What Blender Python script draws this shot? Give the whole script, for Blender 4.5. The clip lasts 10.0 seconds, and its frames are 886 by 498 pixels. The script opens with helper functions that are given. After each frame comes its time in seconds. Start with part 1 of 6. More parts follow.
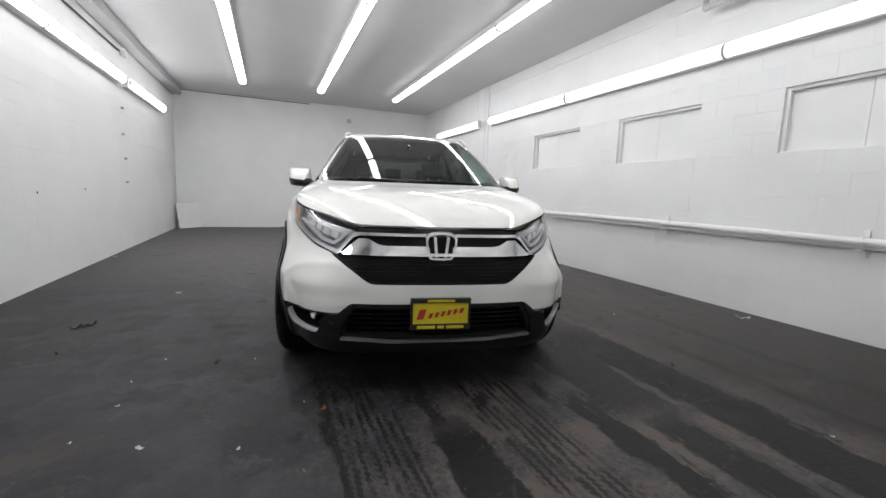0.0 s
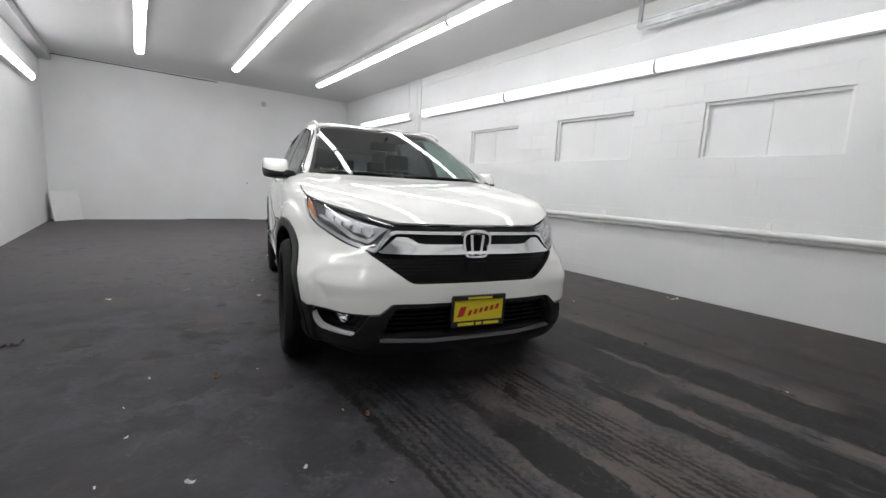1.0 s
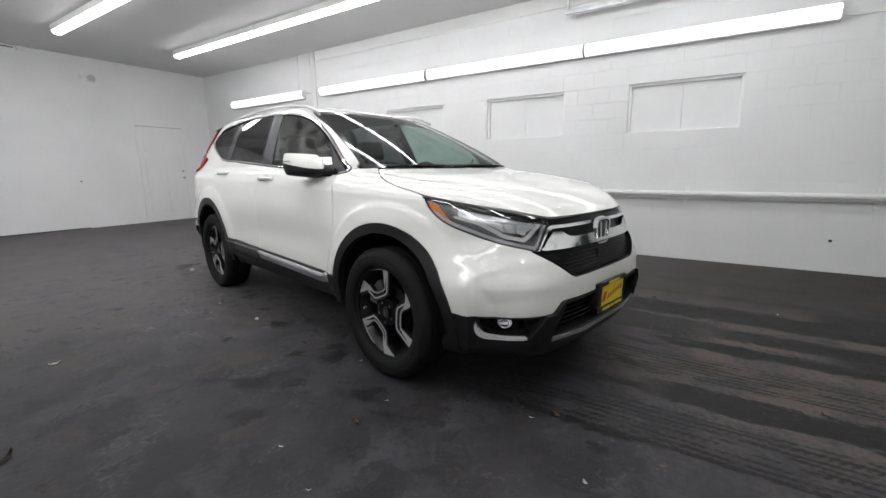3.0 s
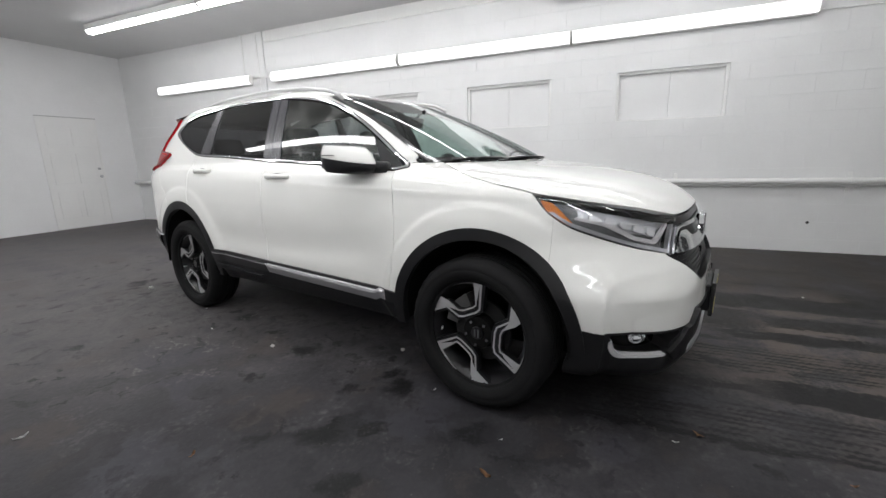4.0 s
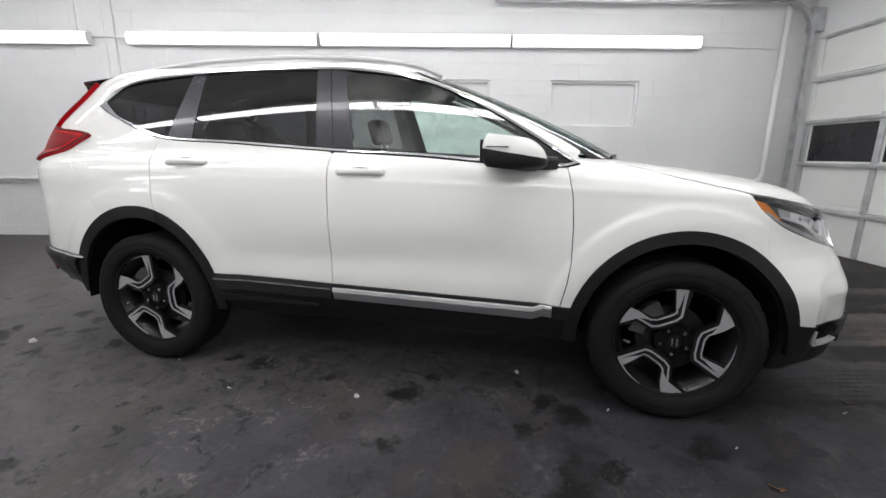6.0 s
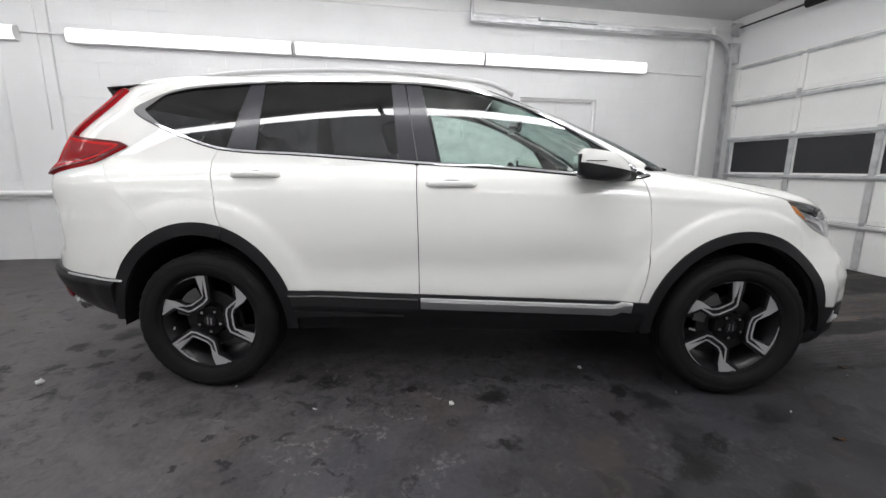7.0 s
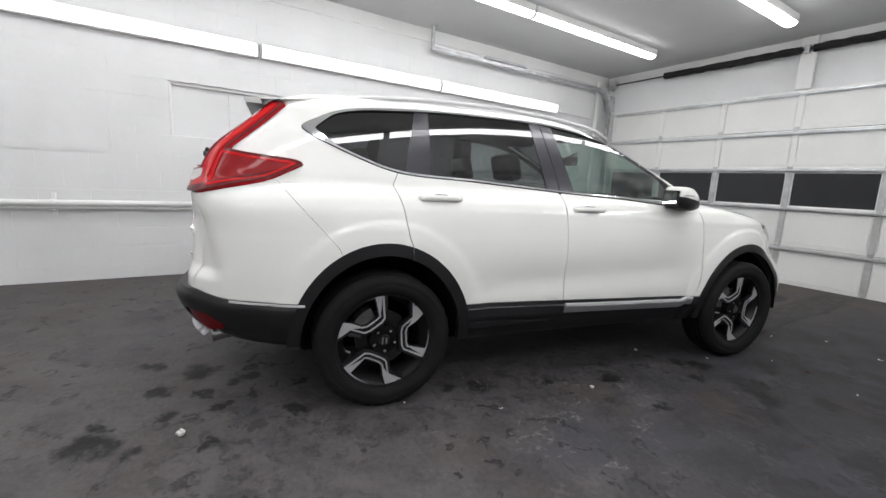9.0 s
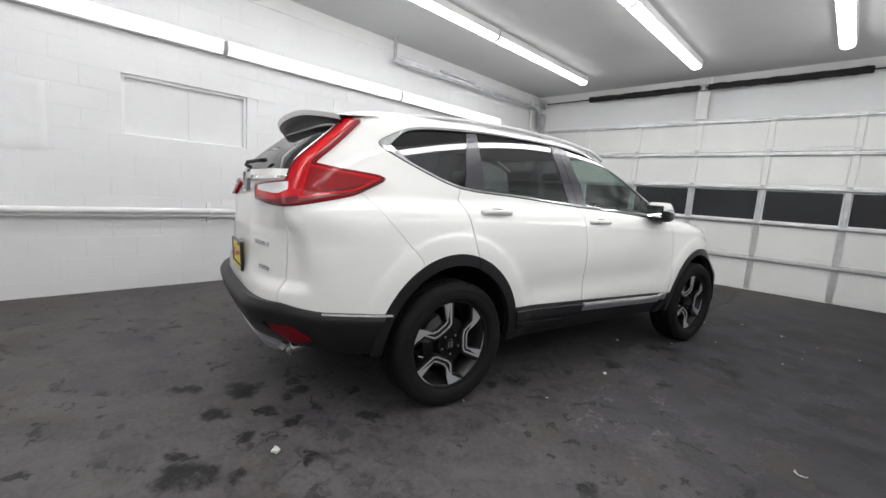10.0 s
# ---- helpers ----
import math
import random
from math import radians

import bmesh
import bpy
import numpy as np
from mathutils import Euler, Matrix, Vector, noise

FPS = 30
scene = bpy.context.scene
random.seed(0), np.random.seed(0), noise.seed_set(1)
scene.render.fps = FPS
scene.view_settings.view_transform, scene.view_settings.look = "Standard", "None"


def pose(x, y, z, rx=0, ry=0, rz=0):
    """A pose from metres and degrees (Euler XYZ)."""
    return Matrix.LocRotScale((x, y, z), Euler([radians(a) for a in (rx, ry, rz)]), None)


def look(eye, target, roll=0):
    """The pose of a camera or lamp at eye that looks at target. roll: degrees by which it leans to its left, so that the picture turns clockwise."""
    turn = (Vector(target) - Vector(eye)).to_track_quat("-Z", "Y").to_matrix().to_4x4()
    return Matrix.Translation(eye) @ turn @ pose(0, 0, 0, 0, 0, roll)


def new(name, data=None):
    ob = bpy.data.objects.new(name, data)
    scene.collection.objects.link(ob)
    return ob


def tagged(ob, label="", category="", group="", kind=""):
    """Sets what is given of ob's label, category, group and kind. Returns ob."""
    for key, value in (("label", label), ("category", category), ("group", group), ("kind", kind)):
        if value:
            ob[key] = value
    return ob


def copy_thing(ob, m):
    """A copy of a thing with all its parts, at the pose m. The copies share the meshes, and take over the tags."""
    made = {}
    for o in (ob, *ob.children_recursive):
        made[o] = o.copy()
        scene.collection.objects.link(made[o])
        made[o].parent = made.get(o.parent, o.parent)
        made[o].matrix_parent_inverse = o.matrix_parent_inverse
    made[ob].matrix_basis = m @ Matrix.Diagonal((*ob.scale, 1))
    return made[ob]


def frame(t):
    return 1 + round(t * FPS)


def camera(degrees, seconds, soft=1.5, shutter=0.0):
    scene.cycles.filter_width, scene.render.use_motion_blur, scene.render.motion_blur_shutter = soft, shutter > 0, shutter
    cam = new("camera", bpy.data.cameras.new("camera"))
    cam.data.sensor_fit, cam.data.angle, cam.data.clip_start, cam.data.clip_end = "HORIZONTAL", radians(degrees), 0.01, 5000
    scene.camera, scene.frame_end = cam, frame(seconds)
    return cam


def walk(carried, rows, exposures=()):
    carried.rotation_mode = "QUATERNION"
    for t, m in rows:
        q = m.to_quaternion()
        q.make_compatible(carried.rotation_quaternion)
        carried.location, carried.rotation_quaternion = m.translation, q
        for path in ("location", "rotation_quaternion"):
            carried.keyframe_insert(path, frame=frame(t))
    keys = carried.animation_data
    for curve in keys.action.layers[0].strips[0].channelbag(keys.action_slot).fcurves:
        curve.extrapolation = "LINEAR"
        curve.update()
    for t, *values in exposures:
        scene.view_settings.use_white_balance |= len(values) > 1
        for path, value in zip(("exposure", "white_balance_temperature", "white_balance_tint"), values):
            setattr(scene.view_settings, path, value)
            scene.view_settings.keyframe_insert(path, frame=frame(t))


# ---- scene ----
cam = camera(93.2, 10.0)
PATH = [
    (0, (-0.076, 0.191, 1.06), (0.686, 2.022, 0.798), 2.1),
    (0.5, (-0.334, 0.358, 1.06), (0.68, 2.062, 0.797), 2.1),
    (1, (-0.679, 0.512, 1.068), (0.488, 2.111, 0.783), 3.1),
    (1.5, (-0.994, 0.71, 1.074), (0.276, 2.223, 0.759), 3.9),
    (2, (-1.24, 0.998, 1.092), (0.182, 2.368, 0.773), 2.6),
    (2.5, (-1.489, 1.316, 1.108), (0.079, 2.51, 0.765), 0.7),
    (2.7, (-1.547, 1.444, 1.113), (0.05, 2.595, 0.759), 0.1),
    (3.8, (-1.658, 2.331, 1.142), (0.119, 3.145, 0.72), -1.4),
    (4, (-1.661, 2.516, 1.144), (0.132, 3.295, 0.724), -1.5),
    (4.5, (-1.643, 2.965, 1.144), (0.183, 3.666, 0.726), -0.1),
    (5, (-1.672, 3.407, 1.142), (0.222, 3.833, 0.663), -0.5),
    (5.5, (-1.626, 3.774, 1.142), (0.309, 3.958, 0.671), -0.4),
    (6.8, (-1.652, 4.73, 1.13), (0.288, 4.432, 0.745), 0.8),
    (7, (-1.646, 4.915, 1.14), (0.281, 4.542, 0.759), 0.4),
    (7.5, (-1.62, 5.356, 1.174), (0.272, 4.836, 0.787), -0.2),
    (8, (-1.509, 5.751, 1.182), (0.335, 5.058, 0.839), 2.4),
    (8.5, (-1.456, 6.203, 1.178), (0.314, 5.326, 0.862), 2.5),
    (9, (-1.31, 6.595, 1.181), (0.35, 5.524, 0.87), 2.8),
    (9.5, (-1.102, 6.985, 1.195), (0.423, 5.717, 0.936), 2.4),
    (10, (-0.923, 7.376, 1.194), (0.455, 5.952, 0.927), 3.9),
]
walk(cam, [(t, look(eye, target, roll)) for t, eye, target, roll in PATH])

# ---- light ----
world = bpy.data.worlds.new("world")
world.use_nodes = True
world.node_tree.nodes["Background"].inputs["Color"].default_value = (0.55, 0.6, 0.7, 1)
world.node_tree.nodes["Background"].inputs["Strength"].default_value = 0.02
scene.world = world
scene.view_settings.exposure = 0.0
LAMP = 16.6   # strength of the fluorescent lenses

# ---- room ----
RX, LX, BY, FY, CZ = 4.265, -2.19, 12.32, -0.64, 3.34


# ---- materials ----
def material(name):
    m = bpy.data.materials.new(name)
    m.use_nodes = True
    nt = m.node_tree
    return m, nt, nt.nodes["Principled BSDF"]


def noise_node(nt, scale, detail=4.0, rough=0.55, vector=None, stretch=None):
    if vector is None:
        co = nt.nodes.new("ShaderNodeTexCoord")
        vector = co.outputs["Object"]
    if stretch:
        mp = nt.nodes.new("ShaderNodeMapping")
        mp.inputs["Scale"].default_value = stretch
        nt.links.new(vector, mp.inputs["Vector"])
        vector = mp.outputs["Vector"]
    n = nt.nodes.new("ShaderNodeTexNoise")
    n.inputs["Scale"].default_value, n.inputs["Detail"].default_value, n.inputs["Roughness"].default_value = scale, detail, rough
    nt.links.new(vector, n.inputs["Vector"])
    return n.outputs["Fac"]


def ramp(nt, fac, stops):
    r = nt.nodes.new("ShaderNodeValToRGB")
    e = r.color_ramp.elements
    while len(e) < len(stops):
        e.new(0.5)
    for el, (p, c) in zip(e, stops):
        el.position = p
        el.color = (*c, 1) if isinstance(c, tuple) else (c, c, c, 1)
    nt.links.new(fac, r.inputs["Fac"])
    return r.outputs["Color"]


def mix(nt, fac, a, b, blend="MIX"):
    n = nt.nodes.new("ShaderNodeMix")
    n.data_type, n.blend_type = "RGBA", blend
    for key, v in ((0, fac), (6, a), (7, b)):
        if isinstance(v, (int, float)):
            n.inputs[key].default_value = v
        elif isinstance(v, tuple):
            n.inputs[key].default_value = (*v, 1)
        else:
            nt.links.new(v, n.inputs[key])
    return n.outputs[2]


def calc(nt, op, a, b=0.0, c=0.0):
    n = nt.nodes.new("ShaderNodeMath")
    n.operation = op
    for k, v in enumerate((a, b, c)):
        if isinstance(v, (int, float)):
            n.inputs[k].default_value = v
        else:
            nt.links.new(v, n.inputs[k])
    return n.outputs[0]


def ramp_range(nt, v, a, b):
    """0 below a, 1 above b, smooth between (or the other way round where a > b)."""
    n = nt.nodes.new("ShaderNodeMapRange")
    n.interpolation_type = "SMOOTHSTEP"
    flip = a > b
    n.inputs["From Min"].default_value, n.inputs["From Max"].default_value = (b, a) if flip else (a, b)
    n.inputs["To Min"].default_value, n.inputs["To Max"].default_value = (1, 0) if flip else (0, 1)
    nt.links.new(v, n.inputs["Value"])
    return n.outputs["Result"]


def relief(nt, bs, height, strength=0.3, distance=0.004):
    b = nt.nodes.new("ShaderNodeBump")
    b.inputs["Strength"].default_value, b.inputs["Distance"].default_value = strength, distance
    nt.links.new(height, b.inputs["Height"])
    nt.links.new(b.outputs["Normal"], bs.inputs["Normal"])


def paint(name, colour, rough=0.5, vary=0.06, grain=60, bump=0.15, metal=0.0, coat=0.0, big=1.2, spec=0.5, world_space=False):
    """A painted or moulded surface with large blotches and a fine grain."""
    m, nt, bs = material(name)
    lo = tuple(c * (1 - vary) for c in colour)
    hi = tuple(min(1, c * (1 + vary * 0.5)) for c in colour)
    where = nt.nodes.new("ShaderNodeNewGeometry").outputs["Position"] if world_space else None
    a = noise_node(nt, big, 5, 0.55, where)
    g = noise_node(nt, grain, 3, 0.55, where)
    f = calc(nt, "ADD", calc(nt, "MULTIPLY", a, 0.75), calc(nt, "MULTIPLY", g, 0.25))
    nt.links.new(ramp(nt, f, [(0.35, lo), (0.62, hi)]), bs.inputs["Base Color"])
    r = calc(nt, "MULTIPLY_ADD", a, 0.14, rough - 0.07)
    nt.links.new(r, bs.inputs["Roughness"])
    bs.inputs["Metallic"].default_value = metal
    bs.inputs["Specular IOR Level"].default_value = spec
    bs.inputs["Coat Weight"].default_value = coat
    bs.inputs["Coat Roughness"].default_value = 0.03
    if bump:
        relief(nt, bs, g, bump, 0.002)
    return m


WALL = paint("white_wall_paint", (0.80, 0.803, 0.805), 0.55, 0.05, 35, 0.35)
BLOCK = paint("painted_block", (0.735, 0.737, 0.737), 0.5, 0.05, 70, 0.5, world_space=True)
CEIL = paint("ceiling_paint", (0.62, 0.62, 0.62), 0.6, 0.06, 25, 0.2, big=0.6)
TRIM = paint("white_gloss_paint", (0.80, 0.80, 0.79), 0.35, 0.04, 40, 0.1)
DOORPAINT = paint("garage_door_white", (0.82, 0.82, 0.80), 0.4, 0.05, 30, 0.1)
STEEL = paint("galvanised_steel", (0.56, 0.57, 0.58), 0.38, 0.25, 18, 0.1, metal=0.9, big=6)
GREYBAR = paint("mid_grey_metal", (0.52, 0.52, 0.52), 0.4, 0.2, 20, 0.1, metal=0.3, big=4)
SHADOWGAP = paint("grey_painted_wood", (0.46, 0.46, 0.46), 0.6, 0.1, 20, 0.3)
BLACKMETAL = paint("oily_black_spring", (0.014, 0.014, 0.014), 0.6, 0.3, 60, 0.3, metal=0.3)
CABLE = paint("black_cable", (0.03, 0.03, 0.03), 0.6, 0.2, 60, 0.1)
DARKPANE = paint("dark_night_pane", (0.018, 0.019, 0.022), 0.22, 0.2, 20, 0.02)
BOARD = paint("white_board", (0.78, 0.78, 0.78), 0.4, 0.04, 20, 0.1)


def lens_material(name, strength):
    m, nt, bs = material(name)
    bs.inputs["Base Color"].default_value = (0.9, 0.9, 0.9, 1)
    bs.inputs["Emission Color"].default_value = (0.985, 0.986, 1.0, 1)
    bs.inputs["Emission Strength"].default_value = strength
    return m


LENS = lens_material("lit_lamp_lens", LAMP)
WALL_LENS = lens_material("lit_wall_lamp_lens", 1.8)
SIDE_LENS = lens_material("lit_side_lamp_lens", 14.0)


def floor_material():
    """Dark sealed concrete: brown dust, rubber streaks and tread prints, oil drips, pale scuffs. Some shade is painted
    in.
    """
    m, nt, bs = material("stained_concrete")
    co = nt.nodes.new("ShaderNodeTexCoord").outputs["Object"]
    warp = nt.nodes.new("ShaderNodeTexNoise")
    warp.inputs["Scale"].default_value, warp.inputs["Detail"].default_value, warp.inputs["Roughness"].default_value = 6.5, 8.0, 0.68
    nt.links.new(co, warp.inputs["Vector"])
    shift = nt.nodes.new("ShaderNodeVectorMath")
    shift.operation = "MULTIPLY_ADD"
    shift.inputs[1].default_value, shift.inputs[2].default_value = (0.34, 0.34, 0), (-0.17, -0.17, 0)
    nt.links.new(warp.outputs["Color"], shift.inputs[0])
    add = nt.nodes.new("ShaderNodeVectorMath")
    nt.links.new(co, add.inputs[0])
    nt.links.new(shift.outputs[0], add.inputs[1])
    wco = add.outputs[0]
    sep = nt.nodes.new("ShaderNodeSeparateXYZ")
    nt.links.new(co, sep.inputs[0])
    X, Y = sep.outputs["X"], sep.outputs["Y"]
    big = noise_node(nt, 0.7, 6, 0.62, co)
    mid = noise_node(nt, 3.6, 7, 0.68, wco)
    fine = noise_node(nt, 38, 4, 0.65, co)
    rag = noise_node(nt, 1.0, 8, 0.72, co, (13.0, 4.5, 1))
    long = noise_node(nt, 1.0, 6, 0.66, co, (9.0, 1.1, 1))
    Xw = calc(nt, "ADD", X, calc(nt, "ADD", calc(nt, "MULTIPLY_ADD", long, 0.17, -0.10), calc(nt, "MULTIPLY_ADD", fine, 0.05, calc(nt, "MULTIPLY_ADD", rag, 0.26, -0.13))))

    def window(v, a, b, soft):
        up = ramp_range(nt, v, a - soft, a + soft)
        down = ramp_range(nt, v, b + soft, b - soft)
        return calc(nt, "MULTIPLY", up, down)

    def times(*v):
        out = v[0]
        for w in v[1:]:
            out = calc(nt, "MULTIPLY", out, w)
        return out

    tone = calc(nt, "ADD", calc(nt, "MULTIPLY", mid, 0.7), calc(nt, "MULTIPLY", fine, 0.3))
    col = ramp(nt, tone, [(0.32, (0.023, 0.0225, 0.025)), (0.45, (0.046, 0.044, 0.048)), (0.55, (0.068, 0.065, 0.069)), (0.66, (0.128, 0.121, 0.123))])
    col = mix(nt, ramp_range(nt, big, 0.42, 0.62), mix(nt, 0.5, col, (0.032, 0.031, 0.036)), col)
    blot = ramp_range(nt, noise_node(nt, 1.9, 7, 0.7, wco), 0.55, 0.66)
    col = mix(nt, times(blot, 0.5), col, (0.016, 0.0155, 0.018))
    # base tone gets darker towards the left wall and the front
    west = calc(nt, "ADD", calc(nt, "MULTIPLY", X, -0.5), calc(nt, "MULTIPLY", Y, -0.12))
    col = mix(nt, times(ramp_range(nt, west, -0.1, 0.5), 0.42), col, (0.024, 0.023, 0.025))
    def zone(x, y, far, near_):
        v = nt.nodes.new("ShaderNodeVectorMath")
        v.operation = "DISTANCE"
        nt.links.new(wco, v.inputs[0])
        v.inputs[1].default_value = (x, y, 0)
        return ramp_range(nt, v.outputs["Value"], far, near_)

    # clotted stains, with shade by the bumper and outer falloff painted in
    stain_and_shade = calc(nt, "MAXIMUM", times(zone(-0.15, 3.25, 1.25, 0.45), 0.45), calc(nt, "MAXIMUM", zone(-1.15, 2.5, 2.3, 0.9), calc(nt, "MAXIMUM", times(zone(-0.4, 4.75, 0.95, 0.4), 0.35), calc(nt, "MAXIMUM", calc(nt, "MAXIMUM", zone(-1.05, 3.9, 1.3, 0.55), times(zone(-1.3, 4.7, 1.4, 0.5), 0.8)), times(zone(0.25, 2.0, 1.0, 0.35), 0.4)))))
    clots = ramp_range(nt, noise_node(nt, 3.4, 5, 0.6, wco), 0.44, 0.60)
    col = mix(nt, times(stain_and_shade, calc(nt, "MULTIPLY_ADD", clots, 0.42, 0.50)), col, (0.017, 0.0165, 0.0185))
    # dusty brown ground towards the drive-in side
    lane = calc(nt, "ADD", calc(nt, "MULTIPLY", X, 0.42), calc(nt, "MULTIPLY", Y, -0.22))
    lane = calc(nt, "ADD", lane, calc(nt, "MULTIPLY", big, 0.8))
    dust_and_haze = times(ramp_range(nt, lane, 0.0, 0.55), calc(nt, "MULTIPLY_ADD", ramp_range(nt, tone, 0.41, 0.57), 0.92, 0.04))
    col = mix(nt, dust_and_haze, col, (0.094, 0.0785, 0.068))
    col = mix(nt, times(ramp_range(nt, Xw, 2.2, 2.7), 0.74), col, (0.022, 0.0195, 0.018))
    # lighter, more even grey towards the rear of the room and larger X
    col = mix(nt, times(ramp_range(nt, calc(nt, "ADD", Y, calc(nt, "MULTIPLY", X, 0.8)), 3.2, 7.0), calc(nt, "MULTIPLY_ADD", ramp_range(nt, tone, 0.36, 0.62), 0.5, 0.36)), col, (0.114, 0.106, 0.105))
    hue = noise_node(nt, 1.7, 5, 0.6, wco)
    col = mix(nt, times(ramp_range(nt, hue, 0.54, 0.66), 0.42), col, (0.074, 0.060, 0.053))
    col = mix(nt, times(ramp_range(nt, hue, 0.46, 0.36), 0.42), col, (0.052, 0.051, 0.062))
    # rubber streaks, along the way the cars drive in
    patchy = ramp_range(nt, calc(nt, "ADD", calc(nt, "MULTIPLY", long, 0.5), calc(nt, "ADD", calc(nt, "MULTIPLY", mid, 0.2), calc(nt, "MULTIPLY", rag, 0.3))), 0.435, 0.485)
    sure = ramp_range(nt, calc(nt, "ADD", calc(nt, "MULTIPLY", long, 0.6), calc(nt, "MULTIPLY", mid, 0.4)), 0.33, 0.42)
    dark = times(window(Xw, 1.97, 2.31, 0.014), window(Y, -1.0, 2.95, 0.5), sure, 0.92)
    for a, b, y0, y1, w, s in ((2.26, 2.56, -1.0, 0.95, sure, 0.85), (1.60, 1.86, -1.0, 1.60, sure, 0.9), (1.34, 1.50, -1.0, 1.95, patchy, 0.95), (1.44, 1.66, -1.0, 0.95, patchy, 0.95), (1.50, 2.02, 1.62, 2.75, sure, 0.8), (0.58, 0.78, 0.3, 1.85, sure, 0.95), (0.62, 0.70, 1.8, 2.5, patchy, 0.8),
                               (0.14, 0.19, 0.0, 2.7, patchy, 1.0), (1.24, 1.33, 1.85, 2.4, patchy, 0.9), (2.62, 2.70, 0.2, 2.3, patchy, 0.45), (3.1, 3.22, 0.0, 3.2, patchy, 0.35)):
        dark = calc(nt, "MAXIMUM", dark, times(window(Xw, a, b, 0.016), window(Y, y0, y1, 0.14), w, s))
    # tread prints: rows of slanted bars
    slant_y = calc(nt, "ADD", Y, calc(nt, "MULTIPLY", X, 0.8))
    bars = calc(nt, "SINE", calc(nt, "MULTIPLY_ADD", slant_y, 175.0, calc(nt, "MULTIPLY", mid, 13.0)))
    ribs = calc(nt, "SINE", calc(nt, "MULTIPLY", calc(nt, "ADD", X, calc(nt, "MULTIPLY", long, 0.10)), 150.0))
    tread = ramp_range(nt, calc(nt, "ADD", calc(nt, "MULTIPLY", bars, 0.5), calc(nt, "MULTIPLY", ribs, 0.9)), -0.35, 0.35)
    tread = times(calc(nt, "MULTIPLY_ADD", tread, 0.65, 0.28), calc(nt, "MULTIPLY_ADD", patchy, 0.85, 0.15), calc(nt, "MULTIPLY_ADD", ramp_range(nt, rag, 0.40, 0.52), 0.7, 0.3))
    dark = calc(nt, "MAXIMUM", dark, times(window(Xw, 0.18, 0.50, 0.02), window(Y, -0.5, 2.75, 0.2), tread))
    dark = calc(nt, "MAXIMUM", dark, times(window(Xw, 0.86, 1.20, 0.03), window(Y, -0.5, 2.4, 0.3), tread, 1.0))
    # oil drips
    drips = 9.0
    for x, y, r in ((1.43, 6.50, .10), (0.85, 6.95, .09), (0.71, 6.80, .05), (1.25, 6.70, .07), (0.79, 6.14, .05), (1.20, 6.37, .05), (0.94, 6.69, .06), (0.50, 5.10, .09), (0.23, 4.30, .08),
                    (0.82, 6.90, .07), (0.58, 5.30, .05), (0.05, 3.50, .10), (-0.05, 3.75, .06), (0.28, 3.30, .06), (-0.28, 5.75, .05), (1.05, 6.05, .05), (0.02, 1.95, .04), (0.55, 2.12, .06), (-0.15, 4.35, .05), (0.92, 2.0, .05), (-0.55, 3.9, .06),
                    (1.0, 6.92, .05), (1.12, 6.52, .04), (1.36, 6.24, .05), (0.62, 6.50, .05), (1.62, 6.76, .06), (0.68, 5.70, .04), (0.38, 4.70, .05), (-0.41, 3.66, .10), (-0.30, 3.45, .06), (-0.62, 3.40, .07), (0.21, 4.25, .06), (-0.18, 3.05, .06), (0.16, 3.62, .07), (0.95, 6.45, .05), (0.76, 6.11, .06)):
        d = nt.nodes.new("ShaderNodeVectorMath")
        d.operation = "DISTANCE"
        nt.links.new(wco, d.inputs[0])
        d.inputs[1].default_value = (x, y, 0)
        drips = calc(nt, "MINIMUM", calc(nt, "MULTIPLY", d.outputs["Value"], 1 / r), drips)
    drip = times(ramp_range(nt, drips, 1.35, 0.50), ramp_range(nt, calc(nt, "ADD", calc(nt, "MULTIPLY", mid, 0.5), calc(nt, "MULTIPLY", fine, 0.5)), 0.33, 0.50), 0.92)
    dark = calc(nt, "MAXIMUM", dark, drip)
    specks = times(ramp_range(nt, noise_node(nt, 8.5, 3, 0.6, wco), 0.585, 0.65), ramp_range(nt, big, 0.36, 0.56), window(Y, 2.4, 8.5, 0.6), 0.8)
    dark = calc(nt, "MAXIMUM", dark, specks)
    # damp patches beside the sill; they also paint in the car's shadow
    damp_and_shade = times(window(X, 0.15, 1.0, 0.25), window(Y, 2.9, 6.9, 0.5), ramp_range(nt, noise_node(nt, 11, 6, 0.68, wco), 0.50, 0.60), 0.45)
    dark = calc(nt, "MAXIMUM", dark, damp_and_shade)
    wet = times(window(Xw, 0.10, 1.62, 0.2), window(calc(nt, "ADD", Y, calc(nt, "MULTIPLY", rag, 0.5)), 2.35, 3.6, 0.25), ramp_range(nt, calc(nt, "ADD", calc(nt, "MULTIPLY", mid, 0.5), calc(nt, "MULTIPLY", rag, 0.5)), 0.41, 0.52), 0.6)
    dark = calc(nt, "MAXIMUM", dark, wet)
    col = mix(nt, dark, col, (0.006, 0.006, 0.0063))
    # pale scrapes and scuffs
    pale = times(window(Xw, 1.90, 1.96, 0.012), window(Y, 1.62, 2.15, 0.06), 0.3)
    pale = calc(nt, "MAXIMUM", pale, times(window(Xw, 1.80, 1.87, 0.015), window(Y, -0.5, 1.55, 0.1), patchy, 0.2))
    veil = noise_node(nt, 2.6, 3, 0.5, wco)
    ridge = ramp_range(nt, calc(nt, "ABSOLUTE", calc(nt, "SUBTRACT", veil, 0.5)), 0.016, 0.004)
    near = nt.nodes.new("ShaderNodeVectorMath")
    near.operation = "DISTANCE"
    nt.links.new(co, near.inputs[0])
    near.inputs[1].default_value = (0.12, 5.05, 0)
